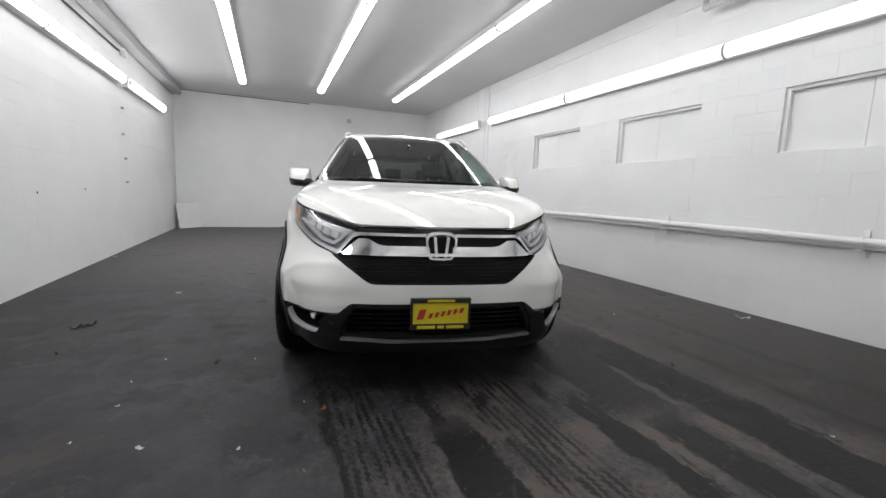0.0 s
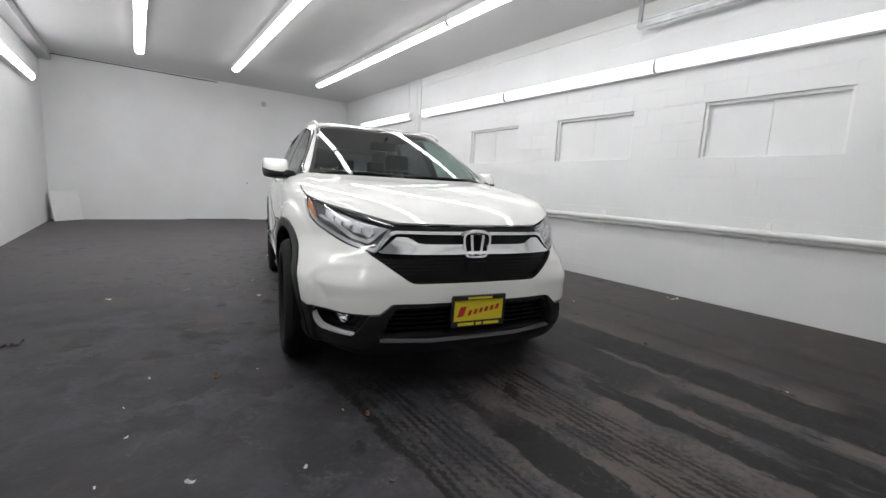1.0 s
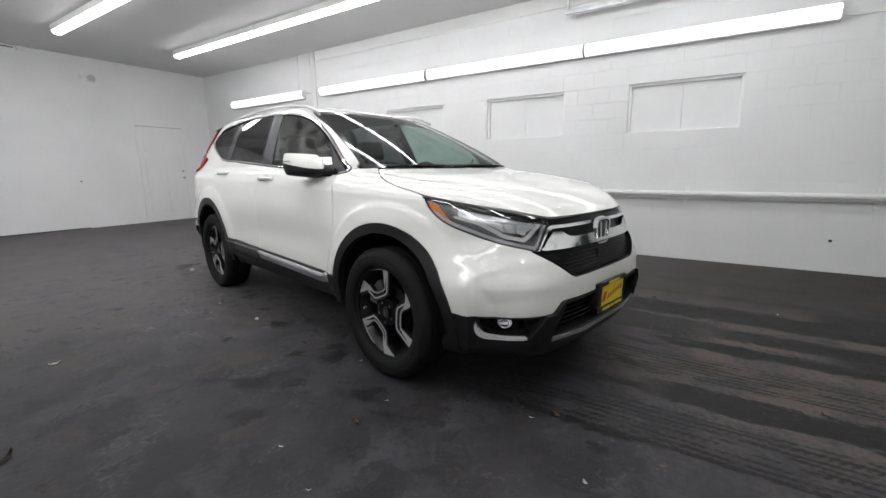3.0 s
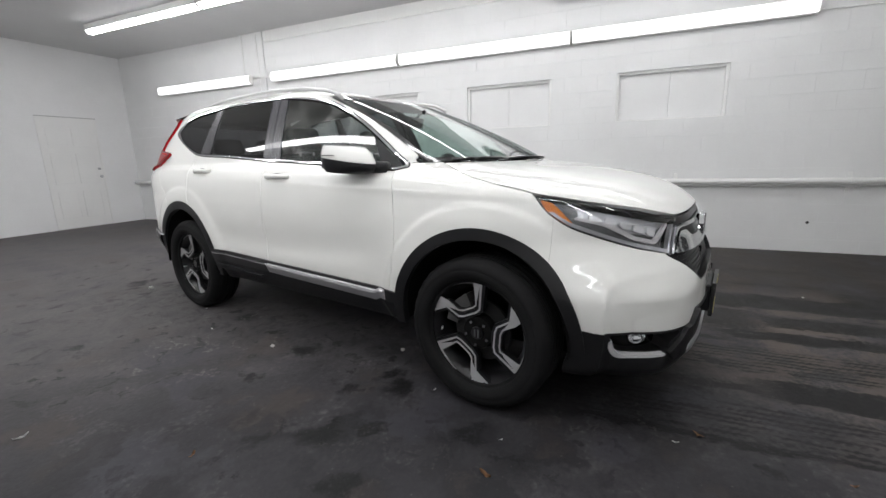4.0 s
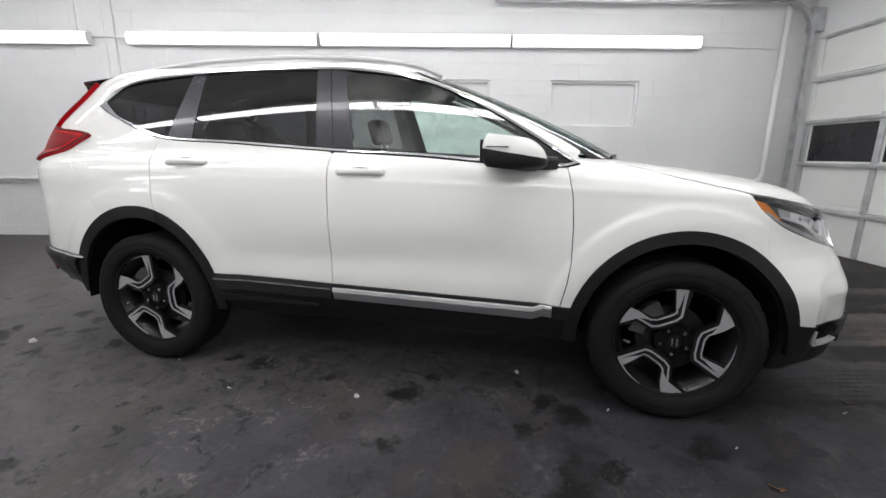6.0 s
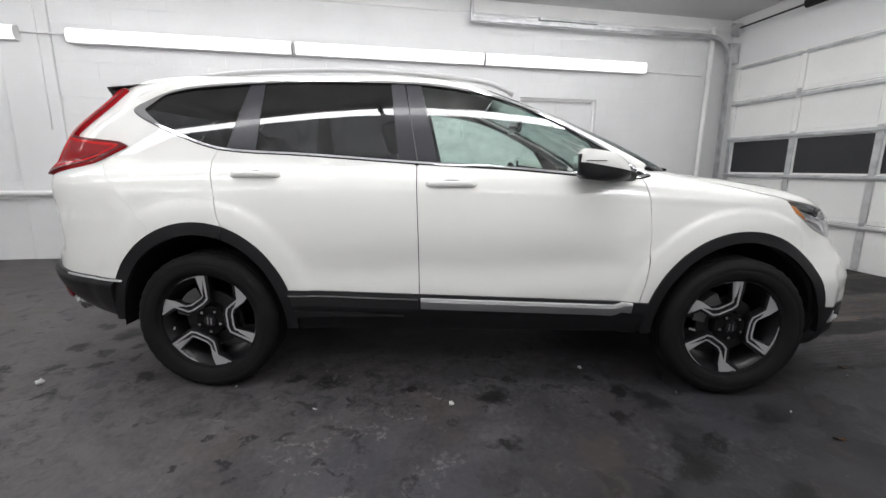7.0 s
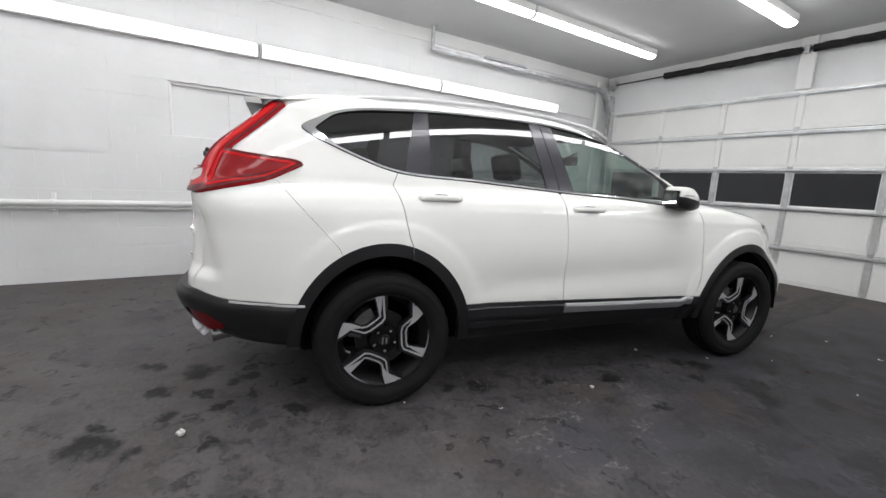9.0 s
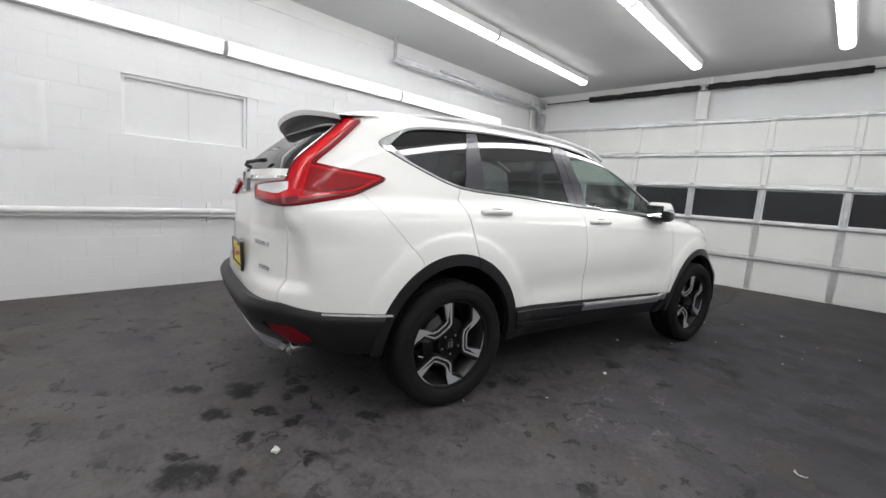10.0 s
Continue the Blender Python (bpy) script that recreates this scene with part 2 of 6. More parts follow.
    scuff = calc(nt, "MAXIMUM", ramp_range(nt, near.outputs["Value"], 0.9, 0.3), 0.16)
    pale = calc(nt, "MAXIMUM", pale, times(ridge, scuff, ramp_range(nt, fine, 0.44, 0.58), ramp_range(nt, mid, 0.40, 0.6)))
    grit = times(ramp_range(nt, noise_node(nt, 70, 2, 0.5, co), 0.68, 0.78), 0.3)
    col = mix(nt, calc(nt, "MAXIMUM", pale, grit), col, (0.17, 0.16, 0.155))
    nt.links.new(col, bs.inputs["Base Color"])
    rough = calc(nt, "SUBTRACT", calc(nt, "MULTIPLY_ADD", mid, 0.40, 0.42), calc(nt, "MULTIPLY", dark, 0.06))
    nt.links.new(rough, bs.inputs["Roughness"])
    bs.inputs["Specular IOR Level"].default_value = 0.22
    relief(nt, bs, calc(nt, "ADD", fine, calc(nt, "MULTIPLY", mid, 1.6)), 0.35, 0.004)
    return m


FLOOR = floor_material()


# ---- building tools ----
def mesh_data(name, verts, faces, mat, smooth=False):
    me = bpy.data.meshes.new(name)
    me.from_pydata([tuple(v) for v in verts], [], [tuple(f) for f in faces])
    me.materials.append(mat)
    if smooth:
        me.polygons.foreach_set("use_smooth", [True] * len(me.polygons))
    me.update()
    return me


def part(name, bm, mat, parent=None, label="", smooth=False):
    """One bmesh as one mesh object under a thing or a part."""
    me = bpy.data.meshes.new(name)
    bm.to_mesh(me)
    bm.free()
    me.materials.append(mat)
    if smooth:
        me.polygons.foreach_set("use_smooth", [True] * len(me.polygons))
    ob = new(name, me)
    if parent:
        ob.parent = parent
    if label:
        ob["label"] = label
    return ob


def piece(name, me, parent, m=None):
    ob = new(name, me)
    ob.parent = parent
    if m is not None:
        ob.matrix_basis = m
    return ob


def thing(name, m, label, category, group="", kind=""):
    ob = new(name)
    ob.matrix_basis = m
    return tagged(ob, label, category, group, kind)


def box(bm, x0, x1, y0, y1, z0, z1, bevel=0.0, segs=1):
    r = bmesh.ops.create_cube(bm, size=1.0)
    bmesh.ops.scale(bm, vec=(abs(x1 - x0), abs(y1 - y0), abs(z1 - z0)), verts=r["verts"])
    bmesh.ops.translate(bm, vec=((x0 + x1) / 2, (y0 + y1) / 2, (z0 + z1) / 2), verts=r["verts"])
    if bevel:
        edges = list({e for v in r["verts"] for e in v.link_edges})
        bmesh.ops.bevel(bm, geom=edges, offset=bevel, segments=segs, affect="EDGES", profile=0.6)
    return bm


def boxed(*a, **k):
    return box(bmesh.new(), *a, **k)


def rod(bm, a, b, r, n=12, r2=None):
    a, b = Vector(a), Vector(b)
    m = (b - a).to_track_quat("Z", "Y").to_matrix().to_4x4()
    m.translation = (a + b) / 2
    bmesh.ops.create_cone(bm, cap_ends=True, segments=n, radius1=r, radius2=r if r2 is None else r2, depth=(b - a).length, matrix=m)
    return bm


def sweep(bm, pts, r, n=10):
    """A round tube along points."""
    pts = [Vector(p) for p in pts]
    rings = []
    for i, p in enumerate(pts):
        d = (pts[min(i + 1, len(pts) - 1)] - pts[max(i - 1, 0)]).normalized()
        q = d.to_track_quat("Z", "Y")
        rings.append([bm.verts.new(p + q @ Vector((r * math.cos(2 * math.pi * k / n), r * math.sin(2 * math.pi * k / n), 0))) for k in range(n)])
    for r0, r1 in zip(rings, rings[1:]):
        off = min(range(n), key=lambda o: (r1[o].co - r0[0].co).length)
        for k in range(n):
            bm.faces.new((r0[k], r0[(k + 1) % n], r1[(k + 1 + off) % n], r1[(k + off) % n]))
    bm.faces.new(rings[0][::-1])
    bm.faces.new(rings[-1])
    return bm


def extrude_profile(bm, profile, axis, a, b):
    """A closed 2D profile pushed along an axis ('x', 'y' or 'z') from a to b."""
    def place(u, v, w):
        return {"x": (w, u, v), "y": (u, w, v), "z": (u, v, w)}[axis]
    r0 = [bm.verts.new(place(u, v, a)) for u, v in profile]
    r1 = [bm.verts.new(place(u, v, b)) for u, v in profile]
    n = len(profile)
    for k in range(n):
        bm.faces.new((r0[k], r0[(k + 1) % n], r1[(k + 1) % n], r1[k]))
    bm.faces.new(r0[::-1])
    bm.faces.new(r1)
    bmesh.ops.recalc_face_normals(bm, faces=bm.faces)
    return bm

# ---- the shell of the garage ----
def structure(ob, label, category):
    return tagged(ob, label, category, kind="structure")


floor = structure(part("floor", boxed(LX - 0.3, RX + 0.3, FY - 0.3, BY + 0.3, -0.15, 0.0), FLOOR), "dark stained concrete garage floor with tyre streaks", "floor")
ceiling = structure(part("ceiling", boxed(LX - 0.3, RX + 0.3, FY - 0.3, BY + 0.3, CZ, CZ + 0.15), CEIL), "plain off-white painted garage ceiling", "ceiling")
wall_left = structure(part("wall_left", boxed(LX - 0.2, LX - 0.012, FY - 0.2, BY + 0.2, 0, CZ), BLOCK), "white painted masonry wall with small anchor holes", "wall")
wall_back = structure(part("wall_back", boxed(LX, RX, BY, BY + 0.2, 0, CZ), WALL), "smooth white painted back wall", "wall")

# right wall: openings once windows, now boarded
OPEN = [(1.50, 2.68), (3.48, 4.65), (5.43, 6.60)]
OZ0, OZ1 = 1.545, 2.125


def right_wall():
    bm = bmesh.new()
    x0, x1 = RX + 0.012, RX + 0.25
    box(bm, x0, x1, FY - 0.2, BY + 0.2, 0, OZ0)
    box(bm, x0, x1, FY - 0.2, BY + 0.2, OZ1, CZ)
    ys = [FY - 0.2] + [v for o in OPEN for v in o] + [BY + 0.2]
    for a, b in zip(ys[::2], ys[1::2]):
        box(bm, x0, x1, a, b, OZ0, OZ1)
    return structure(part("wall_right", bm, BLOCK), "white painted concrete block wall with boarded windows", "wall")


wall_right = right_wall()


def front_wall():
    bm = bmesh.new()
    box(bm, LX - 0.2, RX + 0.25, FY - 0.25, FY - 0.05, 2.66, CZ)
    box(bm, 4.10, RX + 0.25, FY - 0.25, FY - 0.05, 0, 2.66)
    box(bm, LX - 0.2, -1.86, FY - 0.25, FY - 0.05, 0, 2.66)
    return structure(part("wall_front", bm, WALL), "white wall round the overhead garage door", "wall")


wall_front = front_wall()
structure(part("trim", boxed(RX - 0.022, RX + 0.012, FY, 8.32, 3.17, CZ, bevel=0.004), TRIM), "white painted ledger board under the ceiling", "trim")
structure(part("trim", boxed(LX, -2.0, FY, BY, 3.19, CZ, bevel=0.004), SHADOWGAP), "grey boxed beam along the ceiling edge", "beam")
structure(part("trim", boxed(RX - 0.03, RX + 0.012, 8.34, 8.86, 0, CZ, bevel=0.006), BLOCK), "flat white pilaster on the block wall", "pilaster")


structure(part("trim", boxed(LX, RX, FY - 0.05, FY - 0.02, 3.20, CZ, bevel=0.004), TRIM), "white painted header board above the overhead door", "trim")


def window_boarded(n, y0, y1):
    w = thing(f"window_{n}", pose(RX, (y0 + y1) / 2, (OZ0 + OZ1) / 2), "old window opening boarded over and painted white", "window", kind="structure")
    hy, hz = (y1 - y0) / 2, (OZ1 - OZ0) / 2
    for a, b in ((-hy, -0.0012), (0.0012, hy)):
        part("panel", boxed(0.075, 0.10, a, b, -hz, hz, bevel=0.001), BLOCK, w)
    part("window_frame", boxed(0.03, 0.075, -hy, -hy + 0.03, -hz, hz, bevel=0.003), TRIM, w)
    part("window_frame", boxed(0.03, 0.075, hy - 0.03, hy, -hz, hz, bevel=0.003), TRIM, w)
    part("window_frame", boxed(0.03, 0.075, -hy + 0.03, hy - 0.03, hz - 0.03, hz, bevel=0.003), TRIM, w)
    part("window_sill", boxed(0.012, 0.075, -hy + 0.03, hy - 0.03, -hz, -hz + 0.012, bevel=0.003), TRIM, w)


for n, (y0, y1) in enumerate(OPEN, 1):
    window_boarded(n, y0, y1)

# filled-in opening with rough plaster
bm = bmesh.new()
bmesh.ops.create_grid(bm, x_segments=22, y_segments=16, size=0.5)
for v in bm.verts:
    u, w = v.co.x * 0.82, v.co.y * 0.62
    edge = min(0.41 - abs(u), 0.31 - abs(w))
    v.co = (-0.006 - 0.010 * min(1, edge / 0.02) * (0.6 + 0.8 * noise.noise((u * 7, w * 7, 3))), u + 0.03 * noise.noise((w * 5, u * 3, 1)), w + 0.02 * noise.noise((u * 6, w * 4, 2)))
patch = part("trim", bm, BLOCK, None, smooth=True)
patch.matrix_basis = pose(RX + 0.001, 7.55, 1.62)
structure(patch, "rough plaster patch over a filled-in window", "wall patch")


structure(part("trim", boxed(0.2, 1.62, BY - 0.004, BY, 0.0, 0.016), CABLE), "dark open gap along the foot of the back wall", "wall gap")


# ---- lamps ----
def lamp_fixture(lens=LENS, L=1.215):
    """A long wraparound fluorescent fixture hanging below its origin, along y."""
    root = thing("ceiling_light", pose(0, 0, 0), "lit wraparound fluorescent fixture with a white lens", "light", "garage lights")
    part("housing", extrude_profile(bmesh.new(), [(-0.078, 0), (0.078, 0), (0.082, -0.072), (0.074, -0.082), (-0.074, -0.082), (-0.082, -0.072)], "y", -L, L), TRIM, root)
    prof = [(-0.070, -0.083), (0.070, -0.083), (0.066, -0.097), (0.052, -0.113), (0.028, -0.124), (0, -0.127), (-0.028, -0.124), (-0.052, -0.113), (-0.066, -0.097)]
    part("lens", extrude_profile(bmesh.new(), prof, "y", -L + 0.012, -0.004), lens, root, "glowing white lens")
    part("lens", extrude_profile(bmesh.new(), prof, "y", 0.004, L - 0.012), lens, root, "glowing white lens")
    cap = [(u * 1.03, w * 1.02) for u, w in prof]
    part("end_cap", extrude_profile(bmesh.new(), cap, "y", -L, -L + 0.01), TRIM, root)
    part("end_cap", extrude_profile(bmesh.new(), cap, "y", L - 0.01, L), TRIM, root)
    return root


first = lamp_fixture(L=1.252)
CL = [(x, y) for x in (-0.565, 1.04, 2.785) for y in (1.56, 4.10, 6.64, 9.18)]
first.matrix_basis = pose(CL[0][0], CL[0][1], CZ)
for x, y in CL[1:]:
    copy_thing(first, pose(x, y, CZ))
strip = lamp_fixture(WALL_LENS)
strip.name = "wall_light"
tagged(strip, "lit fluorescent strip fixture mounted on the block wall", "light", "wall lights")
strip.matrix_basis = pose(RX, 2.01, 2.585, 0, 90, 0)
for y in (4.46, 6.93, 9.85):
    copy_thing(strip, pose(RX, y, 2.585, 0, 90, 0))
side_lamp = lamp_fixture(SIDE_LENS)
side_lamp.name = "wall_light"
side_lamp.matrix_basis = pose(LX, 2.1, 2.62, 0, -90, 0)
tagged(side_lamp, "lit fluorescent strip fixture mounted on the plain wall", "light", "wall lights")
for y in (4.55, 7.0, 9.7):
    ob = copy_thing(side_lamp, pose(LX, y, 2.62, 0, -90, 0))
    tagged(ob, "lit fluorescent strip fixture mounted on the plain wall", "light", "wall lights")


# ---- overhead door ----
DX0, DX1, SEC = -1.80, 4.04, 0.533


def garage_door():
    root = thing("garage_door", pose(0, FY, 0), "closed white sectional overhead garage door with dark windows", "garage door")
    stiles = [DX1 - 0.04 - k * 0.963 for k in range(7)]
    for s in range(5):
        z0 = 0.004 + s * SEC
        z1 = z0 + SEC - 0.006
        sec = part("door_section", bmesh.new(), DOORPAINT, root)
        bm = bmesh.new()
        if s == 2:
            box(bm, DX0, DX1, -0.03, 0.0, z0, z0 + 0.035)
            box(bm, DX0, DX1, -0.03, 0.0, z1 - 0.05, z1)
            for x in stiles:
                box(bm, x - 0.05, x + 0.05, -0.028, -0.002, z0 + 0.035, z1 - 0.05)
        else:
            box(bm, DX0, DX1, -0.03, 0.0, z0, z1, bevel=0.004)
            for xa, xb in zip(stiles, stiles[1:]):
                box(bm, xb + 0.05, xa - 0.05, -0.005, 0.004, z0 + 0.05, z1 - 0.05, bevel=0.004)
        bm.to_mesh(sec.data)
        bm.free()
        if s == 2:
            for xa, xb in zip(stiles, stiles[1:]):
                part("pane", boxed(xb + 0.05, xa - 0.05, -0.02, -0.014, z0 + 0.035, z1 - 0.05), DARKPANE, root, "dark window pane")
        for x in stiles:
            wdt = 0.035
            # stile tone by row: grey at the bottom, steel at the panes, white above
            part("stile", boxed(x - wdt, x + wdt, 0.0045, 0.024, z0 + 0.02, z1 - 0.02, bevel=0.003), GREYBAR if s < 2 else STEEL if s == 2 else DOORPAINT, root)
    for z in (0.50, 1.055, 1.585, 2.085, 2.60):
        prof = [(0.004, z - 0.026), (0.022, z - 0.026), (0.024, z - 0.012), (0.055, z - 0.010), (0.055, z + 0.012), (0.024, z + 0.014), (0.022, z + 0.026), (0.004, z + 0.026)]
        part("strut", extrude_profile(bmesh.new(), prof, "x", DX0 + 0.02, DX1 - 0.02), STEEL if z > 0.6 else GREYBAR, root)
    for x in stiles[1:-1]:
        for z in (0.537, 1.07, 1.603, 2.136):
            part("hinge", boxed(x - 0.03, x + 0.03, 0.0245, 0.034, z - 0.035, z + 0.035, bevel=0.003), STEEL, root)
    return root


garage_door()


def door_track(x, group):
    root = thing("door_track", pose(x, FY, 0), "galvanised steel track of the overhead door", "door track", "door tracks")
    bm = bmesh.new()
    pts = [(0, 0.1, 0.0), (0, 0.1, 2.65)]
    for k in range(1, 9):
        a = k / 8 * math.pi / 2
        pts.append((0, 0.1 + 0.4 * (1 - math.cos(a)), 2.65 + 0.4 * math.sin(a)))
    pts.append((0, 4.1, 3.05))
    prof = [(-0.028, -0.028), (0.028, -0.028), (0.028, 0.02), (0.022, 0.02), (0.022, -0.022), (-0.022, -0.022), (-0.022, 0.02), (-0.028, 0.02)]
    rings = []
    for i, p in enumerate(pts):
        p = Vector(p)
        d = (Vector(pts[min(i + 1, len(pts) - 1)]) - Vector(pts[max(i - 1, 0)])).normalized()
        up = Vector((1, 0, 0)).cross(d)
        rings.append([bm.verts.new(p + Vector((u, 0, 0)) + up * w) for u, w in prof])
    for r0, r1 in zip(rings, rings[1:]):
        for k in range(len(prof)):
            bm.faces.new((r0[k], r0[(k + 1) % 8], r1[(k + 1) % 8], r1[k]))
    bm.faces.new(rings[0][::-1])
    bm.faces.new(rings[-1])
    bmesh.ops.recalc_face_normals(bm, faces=bm.faces)
    part("rail", bm, STEEL, root)
    part("hanger", boxed(-0.02, 0.02, 4.06, 4.10, 3.02, CZ, bevel=0.002), STEEL, root)
    part("hanger", boxed(-0.05, 0.05, 4.04, 4.12, CZ - 0.012, CZ, bevel=0.002), STEEL, root)
    part("angle_bar", boxed(-0.03, 0.03, 2.3, 3.15, 3.085, 3.12, bevel=0.003), STEEL, root)
    part("bracket", boxed(-0.02, 0.06, -0.03, 0.14, 2.70, 2.98, bevel=0.004), STEEL, root)
    return root


door_track(4.10, "")
door_track(-1.90, "")


def torsion_springs():
    root = thing("torsion_spring", pose(1.12, FY + 0.09, 3.16), "black torsion springs on a steel shaft above the door", "door spring")
    part("shaft", rod(bmesh.new(), (-3.0, 0, 0), (2.98, 0, 0), 0.0125, 10), CABLE, root)
    for a, b in ((0.06, 1.95), (-1.95, -0.06)):
        bm = bmesh.new()
        rings = []
        for k in range(181):
            x = a + (b - a) * k / 180
            ring = []
            for q in range(14):
                t = 2 * math.pi * q / 14
                r = 0.047 + 0.004 * (k % 2) + 0.010 * noise.noise((x * 9, math.cos(t) * 1.5, math.sin(t) * 1.5 + 5)) + 0.005 * noise.noise((x * 40, t, 2))
                if k in (0, 180):
                    r *= 0.8
                ring.append(bm.verts.new((x, r * math.cos(t), r * math.sin(t) - 0.004 * math.sin(k / 180 * math.pi))))
            rings.append(ring)
        for r0, r1 in zip(rings, rings[1:]):
            for q in range(14):
                bm.faces.new((r0[q], r0[(q + 1) % 14], r1[(q + 1) % 14], r1[q]))
        bm.faces.new(rings[0][::-1])
        bm.faces.new(rings[-1])
        bmesh.ops.recalc_face_normals(bm, faces=bm.faces)
        part("spring", bm, BLACKMETAL, root, "greasy black coiled spring")
    part("bracket", boxed(-0.09, 0.09, -0.09, -0.042, -0.5, 0.17, bevel=0.006), TRIM, root, "white centre support board")
    part("bearing_plate", boxed(-0.03, 0.03, -0.04, 0.03, -0.05, 0.05, bevel=0.004), STEEL, root)
    for x in (-2.95, 2.92):
        part("cable_drum", rod(bmesh.new(), (x - 0.04, 0, 0), (x + 0.04, 0, 0), 0.065, 20), GREYBAR, root)
        part("bearing_plate", boxed(x + 0.05, x + 0.07, -0.09, 0.05, -0.09, 0.09, bevel=0.003), STEEL, root)
    return root


torsion_springs()


# ---- pipes and fittings on the walls ----
def wall_pipe():
    root = thing("pipe", pose(RX - 0.075, 0, 0), "white painted pipe run along the block wall", "pipe")
    pts = [(0, -0.28, 3.2), (0, -0.28, 0.95)]
    for k in range(1, 7):
        a = k / 6 * math.pi / 2
        pts.append((0, -0.28 + 0.14 * (1 - math.cos(a)), 0.95 - 0.14 * math.sin(a)))
    pts += [(0, y, 0.81 - 0.004 * math.sin(y)) for y in np.linspace(0.3, BY - 0.02, 24)]
    part("pipe_run", sweep(bmesh.new(), pts, 0.032, 14), TRIM, root, smooth=True)
    part("pipe_run", sweep(bmesh.new(), [(0.035, -0.1, 0.755), (0.035, BY - 0.02, 0.75)], 0.014, 8), TRIM, root, smooth=True)
    for y in (0.3, 1.95, 3.75, 5.85, 7.6, 9.5, 11.4):
        bm = bmesh.new()
        box(bm, -0.036, 0.085, y - 0.016, y + 0.016, 0.735, 0.742, bevel=0.002)
        box(bm, 0.06, 0.086, y - 0.02, y + 0.02, 0.68, 0.90, bevel=0.003)
        rod(bm, (0, y - 0.016, 0.808), (0, y + 0.016, 0.808), 0.037, 14)
        part("clamp", bm, TRIM, root)
    return root


wall_pipe()


def conduit(points, r, label, mat=TRIM, group="conduits"):
    root = thing("conduit", pose(*points[0]), label, "conduit", group)
    o = Vector(points[0])
    part("tube", sweep(bmesh.new(), [Vector(p) - o for p in points], r, 8), mat, root, smooth=True)
    return root


conduit([(RX - 0.036, 8.47, CZ), (RX - 0.036, 8.46, 2.6), (RX - 0.036, 8.46, 1.55)], 0.006, "thin white conduit running down the pilaster")
conduit([(RX - 0.04, 8.80, CZ), (RX - 0.04, 8.80, 2.60)], 0.009, "thin white conduit dropping to a wall light")
conduit([(RX - 0.045, 8.16, 2.60), (RX - 0.05, 8.62, 2.60)], 0.008, "short cable between two wall lights")
conduit([(RX - 0.012, 0.75, 2.55), (RX - 0.012, -0.2, 2.53)], 0.007, "thin painted cable leaving a wall light")
conduit([(LX + 0.02, 3.0, 3.04), (LX + 0.025, 5.6, 3.03), (LX + 0.02, 8.35, 3.05)], 0.012, "black cable along the wall under the beam", CABLE)
conduit([(-2.0, BY - 0.012, 3.315), (0.95, BY - 0.012, 3.30)], 0.009, "dark cable along the top of the back wall", CABLE)


def small_box(name, m, sx, sy, sz, label, category, mat=TRIM):
    root = thing(name, m, label, category)
    part("case", boxed(-sx / 2, sx / 2, -sy / 2, sy / 2, -sz / 2, sz / 2, bevel=min(sx, sy, sz) * 0.12, segs=2), mat, root)
    return root


small_box("junction_box", pose(LX + 0.04, 8.5, 3.05), 0.08, 0.10, 0.12, "white junction box at the end of a cable", "junction box")
small_box("junction_box", pose(1.03, BY - 0.035, 3.30), 0.10, 0.07, 0.06, "small white box at the top of the wall", "junction box")


def horn():
    root = thing("alarm_horn", pose(1.95, BY, 2.96), "off-white two-piece alarm horn on the back wall", "alarm")
    part("base", boxed(-0.13, 0.13, -0.03, 0, -0.06, 0.06, bevel=0.008, segs=2), TRIM, root)
    bm = rod(bmesh.new(), (0.03, -0.03, 0.0), (0.03, -0.13, -0.02), 0.035, 18, 0.065)
    part("horn_bell", bm, SHADOWGAP, root, smooth=False)
    part("lens_cover", boxed(-0.11, -0.05, -0.07, -0.03, -0.035, 0.035, bevel=0.01, segs=2), TRIM, root)
    return root


horn()


def back_door():
    root = thing("door_1", pose(2.66, BY, 0), "closed white six-panel door with a steel knob", "door", kind="structure")
    W, H = 0.93, 2.085
    bm = boxed(0.0, W, -0.014, 0.0, 0.012, H)
    part("leaf", bm, TRIM, root)
    for col in ((0.11, 0.42), (0.51, 0.82)):
        for z0, z1 in ((0.20, 0.72), (0.86, 1.44), (1.56, 1.92)):
            b2 = bmesh.new()
            box(b2, col[0], col[1], -0.022, -0.0145, z0, z1, bevel=0.006)
            part("panel", b2, TRIM, root)
    for z in (0.98, 1.13):
        b3 = rod(bmesh.new(), (W - 0.06, -0.015, z), (W - 0.06, -0.05, z), 0.022 if z > 1 else 0.012, 14)
        if z < 1:
            bmesh.ops.create_uvsphere(b3, u_segments=14, v_segments=8, radius=0.03, matrix=Matrix.Translation((W - 0.06, -0.065, z)))
        part("knob" if z < 1 else "deadbolt", b3, STEEL, root, "steel knob" if z < 1 else "")
    part("jamb", boxed(W + 0.004, W + 0.035, -0.012, 0, 0, H + 0.004), TRIM, root)
    part("head", boxed(0.0, W + 0.035, -0.012, 0, H + 0.005, H + 0.02), SHADOWGAP, root)
    part("threshold", boxed(0.0, W, -0.03, 0.0, 0.0, 0.011), SHADOWGAP, root)
    return root


back_door()
sw = thing("light_switch", pose(3.79, BY, 1.245), "white wall switch beside the back door", "switch")
part("plate", boxed(-0.035, 0.035, -0.008, 0, -0.058, 0.058, bevel=0.003), TRIM, sw)
part("toggle", boxed(-0.006, 0.006, -0.02, -0.008, -0.012, 0.012, bevel=0.002), TRIM, sw)

